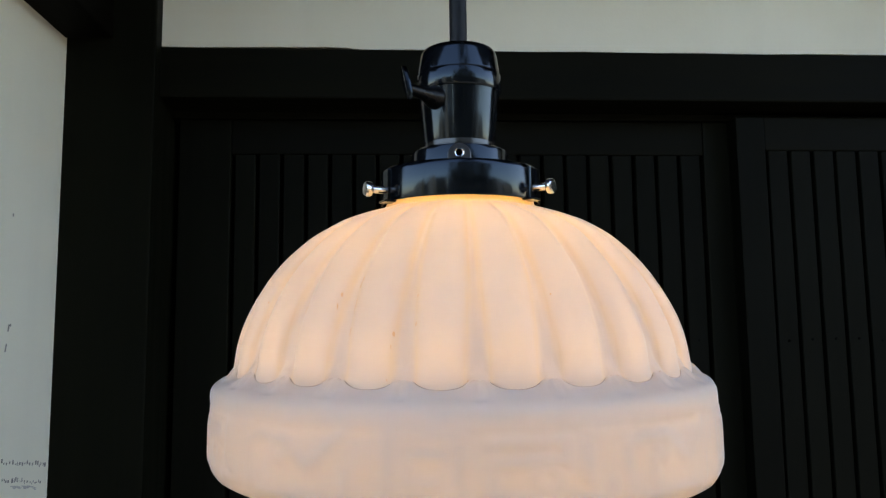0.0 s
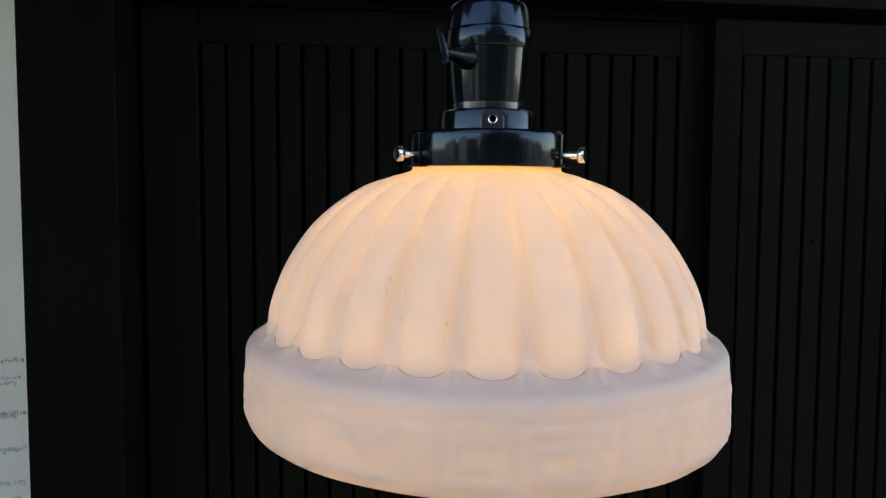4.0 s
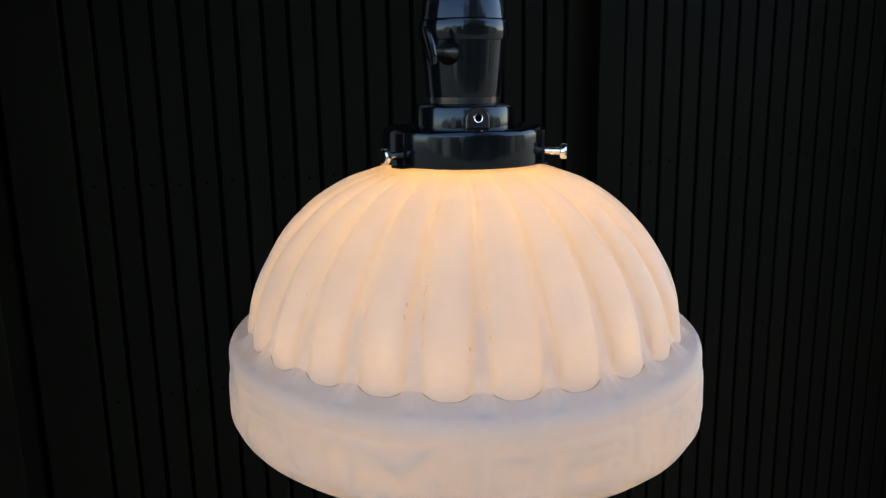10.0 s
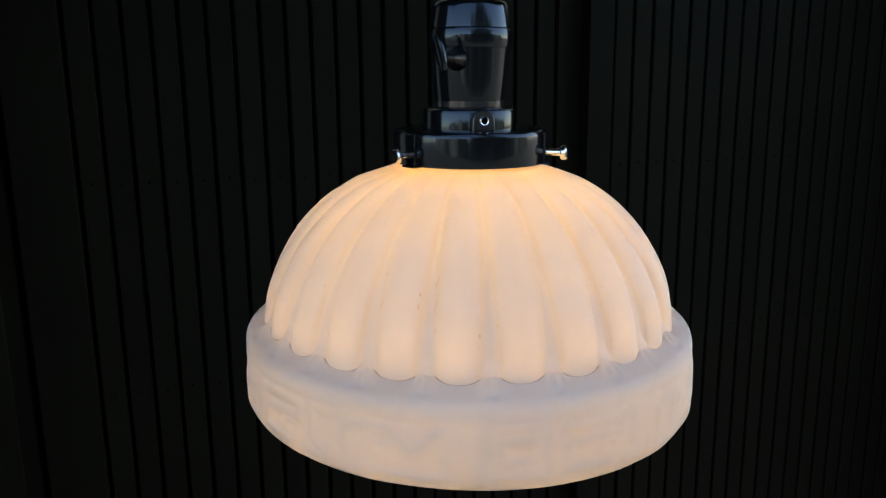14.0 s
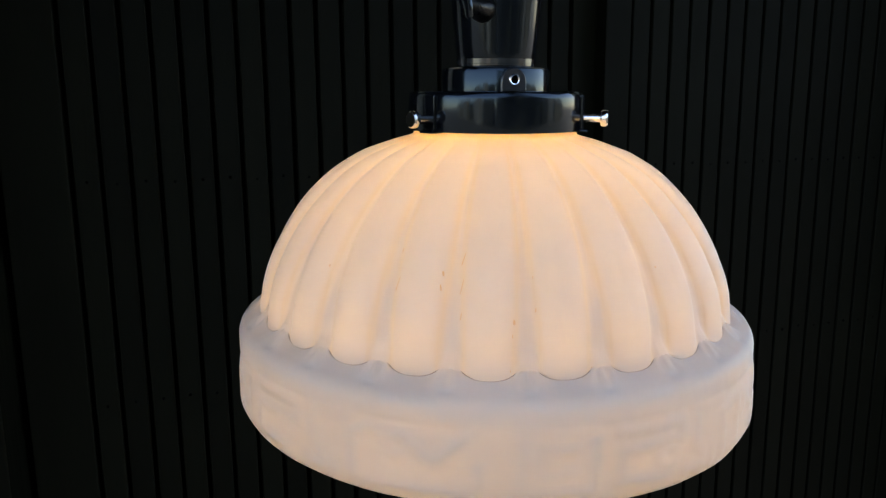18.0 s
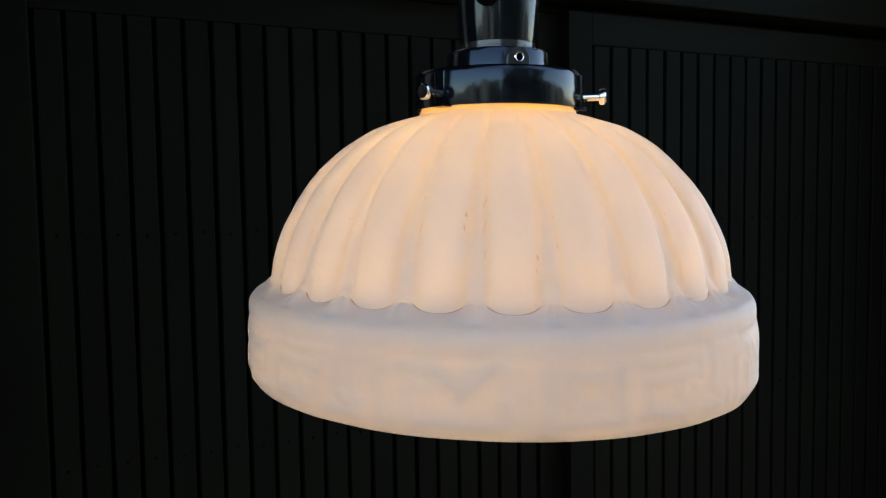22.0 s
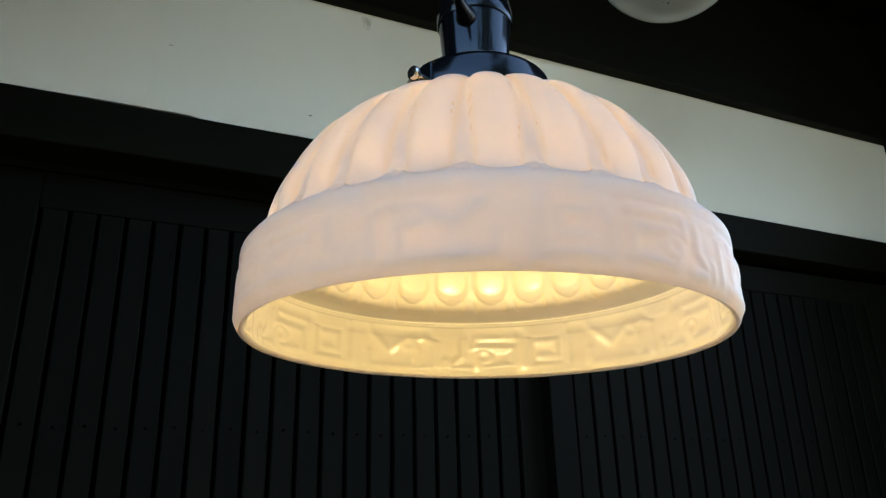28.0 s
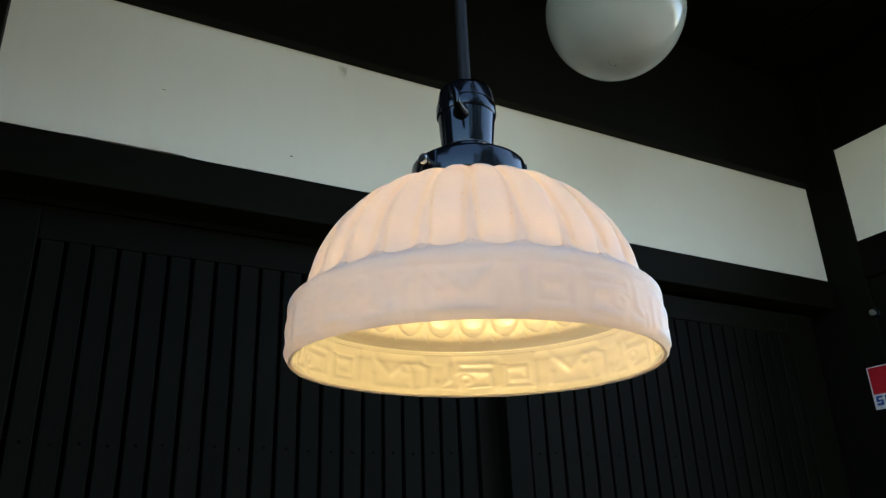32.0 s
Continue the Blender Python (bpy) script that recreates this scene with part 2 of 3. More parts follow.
# ---- mesh tools ----
def link(name, bm, mat, parent=None, label="", smooth=False):
    me = bpy.data.meshes.new(name)
    if smooth:
        for e in bm.edges:
            e.smooth = e.calc_face_angle(0.0) < 0.6
    bm.to_mesh(me)
    bm.free()
    for m in mat if isinstance(mat, (list, tuple)) else [mat]:
        me.materials.append(m)
    if smooth:
        for f in me.polygons:
            f.use_smooth = True
    ob = new(name, me)
    if parent is not None:
        ob.parent = parent
    if label:
        ob["label"] = label
    return ob


def part(name, bm, mat, parent, label="", smooth=False):
    return link(name, bm, mat, parent, label, smooth)


def add_box(bm, lo, hi, bevel=0.0):
    c = [(a + b) / 2 for a, b in zip(lo, hi)]
    s = [abs(b - a) for a, b in zip(lo, hi)]
    got = bmesh.ops.create_cube(bm, size=1.0, matrix=Matrix.Translation(c) @ Matrix.Diagonal((*s, 1)))
    if bevel:
        edges = list({e for v in got["verts"] for e in v.link_edges})
        bmesh.ops.bevel(bm, geom=edges, offset=bevel, segments=2, affect="EDGES", profile=0.6)


def box(lo, hi, bevel=0.0):
    bm = bmesh.new()
    add_box(bm, lo, hi, bevel)
    return bm


def add_turned(bm, profile, steps=64, m=None):
    """A body turned about z from (radius, height) pairs; closed where the radius is 0."""
    rings = []
    for r, z in profile:
        if r <= 1e-6:
            rings.append([bm.verts.new((0, 0, z))])
        else:
            rings.append([bm.verts.new((r * math.cos(a), r * math.sin(a), z)) for a in (2 * math.pi * k / steps for k in range(steps))])
    for a, b in zip(rings, rings[1:]):
        for k in range(steps):
            j = (k + 1) % steps
            if len(a) == 1 and len(b) == 1:
                break
            if len(a) == 1:
                bm.faces.new((a[0], b[k], b[j]))
            elif len(b) == 1:
                bm.faces.new((a[k], a[j], b[0]))
            else:
                bm.faces.new((a[k], a[j], b[j], b[k]))
    if m is not None:
        bmesh.ops.transform(bm, matrix=m, verts=[v for ring in rings for v in ring])


def turned(profile, steps=64, m=None):
    bm = bmesh.new()
    add_turned(bm, profile, steps, m)
    bmesh.ops.recalc_face_normals(bm, faces=bm.faces)
    return bm


def thing(name, at=(0, 0, 0), label="", category="", group="", kind=""):
    return tagged(placed(new(name), at), label, category, group, kind)


def placed(ob, at):
    ob.location = at
    return ob


def round_azimuth(angle, r, z):
    """A place round the lamp: angle in degrees from the street side, towards +x."""
    a = radians(angle)
    return Vector((r * math.sin(a), -r * math.cos(a), z))


# ---- the setting ----
WALL = 0.641            # plaster face of the back wall
LEFT, RIGHT = -0.459, 1.368
BAND_X0, BAND_X1, BAND_Z0, BAND_Z1 = -0.345, 1.357, 1.9212, 2.1610
BEAM_Z0 = 1.8505
CEIL = 2.46

ground = link("ground", box((-400, -400, -0.3), (400, 400, 0.0)), STONE)
tagged(ground, "worn grey stone-paved forecourt before the house", "ground", kind="structure")


def ragged_panel(x0, x1, z0, z1, y, depth, rag):
    """A plaster panel whose lower edge laps unevenly over the beam."""
    bm = bmesh.new()
    n = 180
    rows = []
    for k in range(n + 1):
        x = x0 + (x1 - x0) * k / n
        low = z0 + rag * (noise.noise(Vector((x * 9, 0.3, 0))) + 0.5 * noise.noise(Vector((x * 40, 1.7, 0))))
        low += 0.0020 * min(1.0, max(0.0, (x + 0.30) / 0.15)) if x < -0.088 else 0
        rows.append([bm.verts.new(c) for c in ((x, y, low), (x, y, z1), (x, y + depth, z1), (x, y + depth, low))])
    for a, b in zip(rows, rows[1:]):
        for k in range(4):
            j = (k + 1) % 4
            bm.faces.new((a[k], b[k], b[j], a[j]))
    bm.faces.new(rows[0])
    bm.faces.new(rows[-1][::-1])
    bmesh.ops.recalc_face_normals(bm, faces=bm.faces)
    return bm


wall_back = tagged(link("wall_north", ragged_panel(BAND_X0 - 0.02, BAND_X1 + 0.004, BAND_Z0, BAND_Z1 + 0.02, WALL, 0.06, 0.0012), PLASTER),
                   "off-white lime plaster strip above the lattice doors", "wall", kind="structure")
wall_left = tagged(link("wall_west", box((LEFT - 0.12, 0.36, 0.0), (LEFT, WALL - 0.005, 1.94)), PLASTER),
                   "off-white plaster side wall with faded scribbles", "wall", kind="structure")
# out of view: added so that the socket's side reflects dark
wall_left_boards = tagged(link("wall_west_outer", box((LEFT - 0.12, 0.01, 0.0), (LEFT + 0.002, 0.36, 1.94)), WOOD_V),
                          "unseen dark timber boarding added beside the plaster", "wall", kind="structure")
wall_right = tagged(link("wall_east", box((RIGHT + 0.002, 0.20, 1.989), (RIGHT + 0.12, 0.553, 2.227)), PLASTER),
                    "off-white plaster side wall between dark timbers", "wall", kind="structure")
wall_right_low = tagged(link("wall_east_lower", box((RIGHT + 0.004, 0.20, 0.0), (RIGHT + 0.12, 0.553, 1.989)), WOOD_V),
                        "dark-stained timber boarding under the plaster", "wall", kind="structure")
# unseen wall, added to close the dark behind the doors
wall_core = tagged(link("wall_inner", box((-1.5, 0.80, 0.0), (1.8, 0.92, CEIL + 0.03)), NEAR_BLACK), "near-black wall added out of sight behind the lattice doors", "wall", kind="structure")
for name, lo, hi, mat, label in (
    ("trim_lintel", (LEFT, WALL - 0.003, BEAM_Z0), (RIGHT, 0.78, BAND_Z0 - 0.001), WOOD_H, "dark timber lintel over the sliding doors"),
    ("trim_upper_beam", (LEFT, WALL - 0.022, BAND_Z1), (RIGHT, 0.80, CEIL), WOOD_H, "dark timber beam above the plaster strip"),
    ("trim_corner_post", (LEFT - 0.1, WALL - 0.024, 0.0), (BAND_X0, 0.79, CEIL), WOOD_V, "dark timber corner post"),
    ("trim_right_post", (RIGHT - 0.004, 0.553, 0.0), (RIGHT + 0.12, 0.79, CEIL), WOOD_V, "dark timber post at the corner"),
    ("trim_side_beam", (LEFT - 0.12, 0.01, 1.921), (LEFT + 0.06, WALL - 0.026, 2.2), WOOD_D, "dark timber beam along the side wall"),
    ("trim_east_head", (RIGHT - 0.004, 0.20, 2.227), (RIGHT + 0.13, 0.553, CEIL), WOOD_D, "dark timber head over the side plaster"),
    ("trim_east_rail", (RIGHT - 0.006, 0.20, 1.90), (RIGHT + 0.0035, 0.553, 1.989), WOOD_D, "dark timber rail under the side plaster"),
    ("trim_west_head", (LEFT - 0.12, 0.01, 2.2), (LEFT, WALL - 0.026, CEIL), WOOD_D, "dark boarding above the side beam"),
):
    tagged(link(name, box(lo, hi, 0.003), mat), label, "beam", kind="structure")

for name, lo, hi in (("wall_house_west", (-1.55, 0.93, 0.0), (-1.43, 2.95, CEIL + 0.029)), ("wall_house_east", (1.43, 0.93, 0.0), (1.55, 2.95, CEIL + 0.029)),
                     ("wall_house_rear", (-1.42, 2.83, 0.0), (1.42, 2.95, CEIL + 0.029))):
    tagged(link(name, box(lo, hi, 0.003), PLASTER), "plain plaster outer wall of the house", "wall", kind="structure")

# unseen street blocks and tree, added to shape the reflections
street, crown = bmesh.new(), bmesh.new()
random.seed(3)
x = -16.0
while x < 16.0:
    wide = random.uniform(0.5, 2.6)
    add_box(street, (x, -6.0, 0.0), (x + wide, -5.0 - random.uniform(0, 0.5), random.uniform(2.2, 2.7)))
    x += wide + random.choice((0.0, 0.0, 0.0, 0.4))
for k in range(150):
    # broad unseen tree added to darken reflections: limbs end in clumps of small leaves
    high = random.uniform(2.0, 10.5) if k % 2 else random.uniform(2.0, 4.2)
    spread = 2.6 if high < 3.6 else 1.0 + 0.5 * (10.5 - high) / 7.0
    at = Vector((1.0 + random.uniform(-spread, spread), -5.0 + random.uniform(-0.6, 0.5), high))
    size = random.uniform(0.35, 0.60)
    for leaf_count in range(46):
        off = Vector((random.gauss(0, 0.5), random.gauss(0, 0.5), random.gauss(0, 0.5))) * size
        a, b = Vector((random.uniform(-1, 1), random.uniform(-1, 1), random.uniform(-1, 1))).normalized(), Vector((random.uniform(-1, 1), random.uniform(-1, 1), random.uniform(-1, 1))).normalized()
        b = a.cross(b).normalized()
        c, l = at + off, random.uniform(0.07, 0.14)
        crown.faces.new([crown.verts.new(c + v) for v in (a * l, b * l * 0.6, a * -l, b * l * -0.6)])
    if k % 6 == 0:
        foot_at = Vector((1.2, -5.1, min(high - 0.2, random.uniform(1.2, 3.2))))
        way = at - foot_at
        add_turned(crown, [(0.05, 0.0), (0.035, way.length * 0.5), (0.012, way.length)], 6, Matrix.Translation(foot_at) @ way.to_track_quat("Z", "Y").to_matrix().to_4x4())
add_turned(crown, [(0.0, 0.0), (0.16, 0.0), (0.11, 1.5), (0.08, 3.4), (0.0, 3.4)], 12, Matrix.Translation((1.2, -5.1, 0.0)))
tagged(link("reflection_tree", crown, LEAVES), "unseen dark green tree shape added to darken the socket's reflections", "tree", kind="structure")
tagged(link("backdrop", street, FACADE), "unseen plain blocks added across the street for reflections", "backdrop", kind="structure")
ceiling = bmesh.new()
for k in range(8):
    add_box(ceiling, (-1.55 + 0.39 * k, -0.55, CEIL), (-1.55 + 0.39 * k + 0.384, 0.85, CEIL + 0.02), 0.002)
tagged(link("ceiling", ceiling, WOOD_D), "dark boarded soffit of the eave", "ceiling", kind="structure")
# unseen slab, added to block the sun above the eave
tagged(link("roof", box((-1.6, -0.57, CEIL + 0.03), (1.6, 3.0, CEIL + 0.25)), ROOF_GREY), "unseen grey slab added over the eave to keep the sun off", "roof", kind="structure")

# ---- sliding lattice doors ----
PITCH = 0.03415
DOOR_TOP, SLAT_TOP = 1.839, 1.7890


def uneven_slat(top, seed):
    """An upright board whose long edges wander a little."""
    bm = bmesh.new()
    rows, n = [], 22
    half = PITCH / 2 - 0.0026
    for k in range(n + 1):
        z = 0.1601 + (top - 0.0005 - 0.1601) * k / n
        lo = -half + 0.0007 * noise.noise(Vector((seed * 3.1, 0.2, z * 14))) + 0.0003 * noise.noise(Vector((seed * 5.3, 4.2, z * 70)))
        hi = half + 0.0007 * noise.noise(Vector((seed * 3.1, 7.9, z * 14))) + 0.0003 * noise.noise(Vector((seed * 5.3, 9.2, z * 70)))
        rows.append([bm.verts.new(c) for c in ((lo + 0.0012, 0, z), (hi - 0.0012, 0, z), (hi, 0.0012, z), (hi, 0.013, z), (lo, 0.013, z), (lo, 0.0012, z))])
    for p, q in zip(rows, rows[1:]):
        for k in range(6):
            j = (k + 1) % 6
            bm.faces.new((p[k], p[j], q[j], q[k]))
    bm.faces.new(rows[0][::-1])
    bm.faces.new(rows[-1])
    bmesh.ops.recalc_face_normals(bm, faces=bm.faces)
    return bm


def lattice_door(name, x0, x1, first, count, face, label):
    """A sliding door: stiles, rails and upright boards with open joints before a dark backing."""
    door = thing(name, (x0, face, 0.02), label, "sliding door", kind="structure")
    w, h = x1 - x0, DOOR_TOP - 0.02
    top = SLAT_TOP - 0.02
    left, right = first - x0, first + count * PITCH - x0
    part("stile", box((0, -0.003, 0), (left - 0.0025, 0.026, h), 0.002), WOOD_V, door)
    part("stile", box((right + 0.0025, -0.003, 0), (w, 0.026, h), 0.002), WOOD_V, door)
    part("top_rail", box((left - 0.0024, -0.002, top), (right + 0.0024, 0.025, h), 0.002), WOOD_H, door)
    part("bottom_rail", box((left - 0.0024, -0.002, 0), (right + 0.0024, 0.025, 0.16), 0.002), WOOD_H, door)
    # near-black sheet stands for the shade behind the open joints
    part("backing", box((left - 0.002, 0.015, 0.16), (right + 0.002, 0.023, top)), NEAR_BLACK, door)
    shapes = []
    nail = None
    for k in range(count):
        x = left + PITCH * (k + 0.5)
        if len(shapes) < 5:
            one = part("slat", uneven_slat(top, len(shapes) + x0), WOOD_V, door)
            shapes.append(one.data)
        else:
            one = new("slat", shapes[(k * 3) % 5])
            one.parent = door
        one.location = (x, random.uniform(-0.0006, 0.0006), 0)
        for high in (1.496, 1.206):
            if nail is None:
                nail = turned([(0.0, 0.0), (0.0014, 0.0), (0.0019, 0.0006), (0.0019, 0.002)], 10, pose(0, 0, 0, -90))
                nail = part("nail", nail, NEAR_BLACK, door)
                pin = nail
            else:
                pin = new("nail", nail.data)
                pin.parent = door
            pin.location = (x, -0.0009, high + random.uniform(-0.002, 0.002))
    return door


lattice_door("door_1", -0.336, 0.484, -0.261, 20, 0.706, "dark-stained sliding door with upright boards, closed")
lattice_door("door_2", 0.461, 1.312, 0.506, 21, 0.675, "dark-stained sliding door with upright boards, in the front track")
tagged(link("door_head_track", box((LEFT + 0.1, 0.70, DOOR_TOP + 0.001), (RIGHT, 0.80, BEAM_Z0 - 0.001)), WOOD_H), "dark grooved head track of the sliding doors", "trim", kind="structure")

# ---- the pendant lamp ----
FLUTES, PHASE = 25, -8.9
STEP = 360 / FLUTES
DROP = 0.0002            # how far the rim hangs below the line drawn here
COLS = FLUTES * 20

# base line of the glass (valleys), from the collar down to the rim
DOME = [(0.0345, 1.5978), (0.0349, 1.5942), (0.0362, 1.5914), (0.0440, 1.5880), (0.0560, 1.5822), (0.0674, 1.5755), (0.0761, 1.5682), (0.0836, 1.5599), (0.0902, 1.5500),
        (0.0955, 1.5397), (0.0986, 1.5308), (0.1000, 1.5232), (0.1010, 1.5199), (0.1037, 1.5184), (0.1079, 1.5166), (0.1117, 1.5146), (0.1136, 1.5118), (0.1140, 1.5080),
        (0.1135, 1.5047), (0.1141, 1.5012), (0.1145, 1.4960), (0.1146, 1.4900), (0.1147, 1.4850), (0.1140, 1.4805), (0.1125, 1.4777)]


def smooth_line(points, n):
    """n+1 places and outward normals evenly along a smooth line through the points."""
    p = [Vector(q) for q in points]
    p = [2 * p[0] - p[1], *p, 2 * p[-1] - p[-2]]
    dense = []
    for a, b, c, d in zip(p, p[1:], p[2:], p[3:]):
        for k in range(24):
            t = k / 24
            dense.append(0.5 * (2 * b + (c - a) * t + (2 * a - 5 * b + 4 * c - d) * t * t + (3 * b - a - 3 * c + d) * t ** 3))
    dense.append(p[-2])
    dense = np.array([tuple(v) for v in dense])
    run = np.concatenate([[0], np.cumsum(np.hypot(*np.diff(dense, axis=0).T))])
    at = np.interp(1.5196, dense[::-1, 1], run[::-1])
    pace = 0.35 + np.minimum(1.2, np.abs(run - at) / 0.012) * (run < at) + np.minimum(0.6, np.abs(run - at) / 0.02) * (run >= at)
    count = np.concatenate([[0], np.cumsum(np.diff(run) / pace[1:])])
    s = np.interp(np.linspace(0, count[-1], n + 1), count, run)
    line = np.stack([np.interp(s, run, dense[:, 0]), np.interp(s, run, dense[:, 1])], 1)
    tangent = np.gradient(line, s, axis=0)
    tangent /= np.linalg.norm(tangent, axis=1)[:, None]
    return s, line, np.stack([-tangent[:, 1], tangent[:, 0]], 1)


# pressed relief of the band, in units of one repeat (a fifth of the way round) and of the band's height
STROKES = [((0.0, 0.0), (0.0, 1.0)),
           ((0.10, 0.12), (0.10, 0.42)), ((0.11, 0.95), (0.20, 0.48)), ((0.20, 0.48), (0.27, 0.78)), ((0.12, 0.08), (0.36, 0.08)),
           ((0.31, 0.80), (0.36, 0.88)), ((0.36, 0.88), (0.41, 0.74)), ((0.41, 0.74), (0.41, 0.14)), ((0.33, 0.55), (0.33, 0.12)), ((0.46, 0.14), (0.46, 0.30)),
           ((0.41, 0.96), (0.53, 0.96)), ((0.53, 0.96), (0.53, 0.42)), ((0.53, 0.42), (0.50, 0.26)), ((0.50, 0.10), (0.56, 0.10)),
           ((0.58, 0.90), (0.76, 0.90)), ((0.58, 0.90), (0.58, 0.62)), ((0.58, 0.64), (0.75, 0.60)), ((0.75, 0.60), (0.76, 0.18)), ((0.76, 0.18), (0.63, 0.12)), ((0.63, 0.12), (0.60, 0.36)),
           ((0.83, 0.96), (0.985, 0.96)), ((0.83, 0.12), (0.985, 0.12)), ((0.83, 0.12), (0.83, 0.80)), ((0.985, 0.96), (0.985, 0.2)),
           ((0.87, 0.72), (0.95, 0.72)), ((0.95, 0.72), (0.95, 0.36)), ((0.95, 0.36), (0.88, 0.36))]
RINGS = [(0.295, 0.70, 0.032), (0.625, 0.42, 0.03)]
UNIT, BAND_LOW, BAND_HIGH = 0.136, 1.4812, 1.5052


def band_relief(theta, z):
    u = np.mod((np.degrees(theta) - 54.0) / 72.0, 1.0)
    v = (z - BAND_LOW) / (BAND_HIGH - BAND_LOW)
    tall = BAND_HIGH - BAND_LOW
    near = np.full(np.broadcast(u, v).shape, 1.0)
    for (a, b), (c, d) in STROKES:
        for shift in (-1.0, 0.0, 1.0):
            ax, ay, bx, by = (a + shift) * UNIT, b * tall, (c + shift) * UNIT, d * tall
            px, py = u * UNIT, v * tall
            k = np.clip(((px - ax) * (bx - ax) + (py - ay) * (by - ay)) / ((bx - ax) ** 2 + (by - ay) ** 2), 0, 1)
            near = np.minimum(near, np.hypot(px - ax - k * (bx - ax), py - ay - k * (by - ay)))
    for a, b, r in RINGS:
        near = np.minimum(near, np.abs(np.hypot((u - a) * UNIT, (v - b) * tall) - r * UNIT * 0.8))
    lift = np.exp(-(near / 0.0023) ** 2)
    inside = np.clip((v + 0.12) / 0.12, 0, 1) * np.clip((1.12 - v) / 0.12, 0, 1)
    return lift * inside


def glass_shade():
    rows = 320
    s, line, normal = smooth_line(DOME, rows)
    az = np.linspace(0, 2 * np.pi, COLS, endpoint=False)        # from -y towards +x
    u = np.mod((np.degrees(az) - PHASE) / STEP + 0.5, 1.0) * 2 - 1   # -1 .. 1 across a flute
    depth = 0.0036
    run = np.clip((s - 0.060) / (0.110 - 0.060), 0, 1)[:, None]
    width = 0.91 - 0.16 * run * run * (3 - 2 * run)         # the flutes narrow towards their feet
    lobe = np.clip(1 - (np.abs(u)[None, :] / width) ** 2.6, 0, 1) ** 0.75
    foot = np.sqrt(np.clip(1 - (np.abs(u) / 0.77) ** 2.2, 0, 1))
    crisp = np.sqrt(np.clip(1 - (np.abs(u) / 0.84) ** 2.0, 0, 1))
    S, L = np.repeat(s[:, None], COLS, 1), lobe
    # the flutes stand on the ledge: each ends where its round meets the ledge
    ledge_rows = (line[:, 1] < 1.5232) & (line[:, 1] > 1.5140)
    stop = np.interp(0.1004 + depth * foot, line[ledge_rows, 0], s[ledge_rows])
    end = stop.max()
    S = S + (stop - end)[None, :] * np.exp(-((S - end) / 0.012) ** 2)      # the rows follow the scalloped ends
    at_r, at_z = np.interp(S, s, line[:, 0]), np.interp(S, s, line[:, 1])
    out_r, out_z = np.interp(S, s, normal[:, 0]), np.interp(S, s, normal[:, 1])
    shaft = np.where(at_z > 1.5232, at_r, 0.1000 + 0.15 * (1.5232 - at_z))
    level = np.clip((1.530 - at_z) / 0.006, 0, 1)
    fade_in = np.clip(S / 0.06, 0, 1)
    fade_in = fade_in * fade_in * (3 - 2 * fade_in)
    swell = (0.0042 * np.clip(S / 0.03, 0, 1) ** 0.8 - depth * fade_in) * np.clip((end - S) / 0.02, 0, 1)
    flute = depth * L * fade_in
    fillet = 0.0024 * (1 - L) * np.exp(-((S - stop[None, :] - 0.0005) / 0.0045) ** 2)
    theta = np.arctan2(np.sin(az), -np.cos(az))
    relief = 0.0011 * band_relief(theta[None, :], at_z) * (at_r > 0.105)
    ridge = np.exp(-((np.abs(u) - 1) / 0.10) ** 2)[None, :] * np.exp(-((S - end - 0.0006) / 0.0036) ** 2)
    dents = np.exp(-((np.abs(u) - 1) / 0.24) ** 2)[None, :] * np.exp(-((S - end - 0.0058) / 0.0019) ** 2)
    soft = np.zeros_like(flute)
    for k in range(0, rows + 1):
        for j in range(0, COLS, 4):
            soft[k, j:j + 4] = 0.00035 * noise.noise(Vector((math.sin(az[j]) * 6, math.cos(az[j]) * 6, s[k] * 60)))

    # the pressed band hangs a little lower on one side
    sag = 0.0022 * (0.5 + 0.5 * np.cos(az - radians(70)))[None, :] ** 1.5 * np.clip((1.512 - at_z) / 0.030, 0, 1)

    fall = np.interp(at_z, [1.4777, 1.5070, 1.5200, 1.5600, 1.5970], [DROP, 0.0004, 0.0005, 0.0003, 0.0])

    def shell(push, sideways=0.0):
        r = at_r + out_r * push + sideways
        z = at_z + out_z * push - sag - fall
        lop = -0.0005 * np.clip((z - 1.500) / 0.012, 0, 1) * np.clip((1.596 - z) / 0.03, 0, 1)      # the dome sits a little off the band's centre
        return np.stack([r * np.sin(az) + lop, -r * np.cos(az), z], -1).reshape(-1, 3)

    beside = level * np.maximum(0, shaft + flute - at_r)
    outer = shell(flute * (1 - level) + fillet + swell + 0.62 * relief + soft + 0.0017 * ridge - 0.0006 * dents * (S > stop[None, :]), beside)
    # inside, each flute is a round-ended pillow above the underside of the ledge
    reach = np.interp(1.5205, line[::-1, 1], s[::-1]) - 0.0105 * (1 - np.sqrt(np.clip(1 - (u / 0.84) ** 2, 0, 1)))
    pillow = 0.0026 * crisp[None, :] * np.exp(-(np.clip(reach[None, :] - S, 0, 1) / 0.020) ** 2) * np.sqrt(np.clip((reach[None, :] - S) / 0.0055, 0, 1))
    corner = np.interp(1.5118, line[::-1, 1], s[::-1])
    chamfer = 0.0026 * np.exp(-((S - corner) / 0.0090) ** 2)
    inner = shell(swell - pillow + 0.85 * relief - 0.0030 - chamfer)
    n = (rows + 1) * COLS
    verts = np.concatenate([outer, inner])
    grid = np.arange(n).reshape(rows + 1, COLS)
    a, b = grid[:-1], grid[1:]
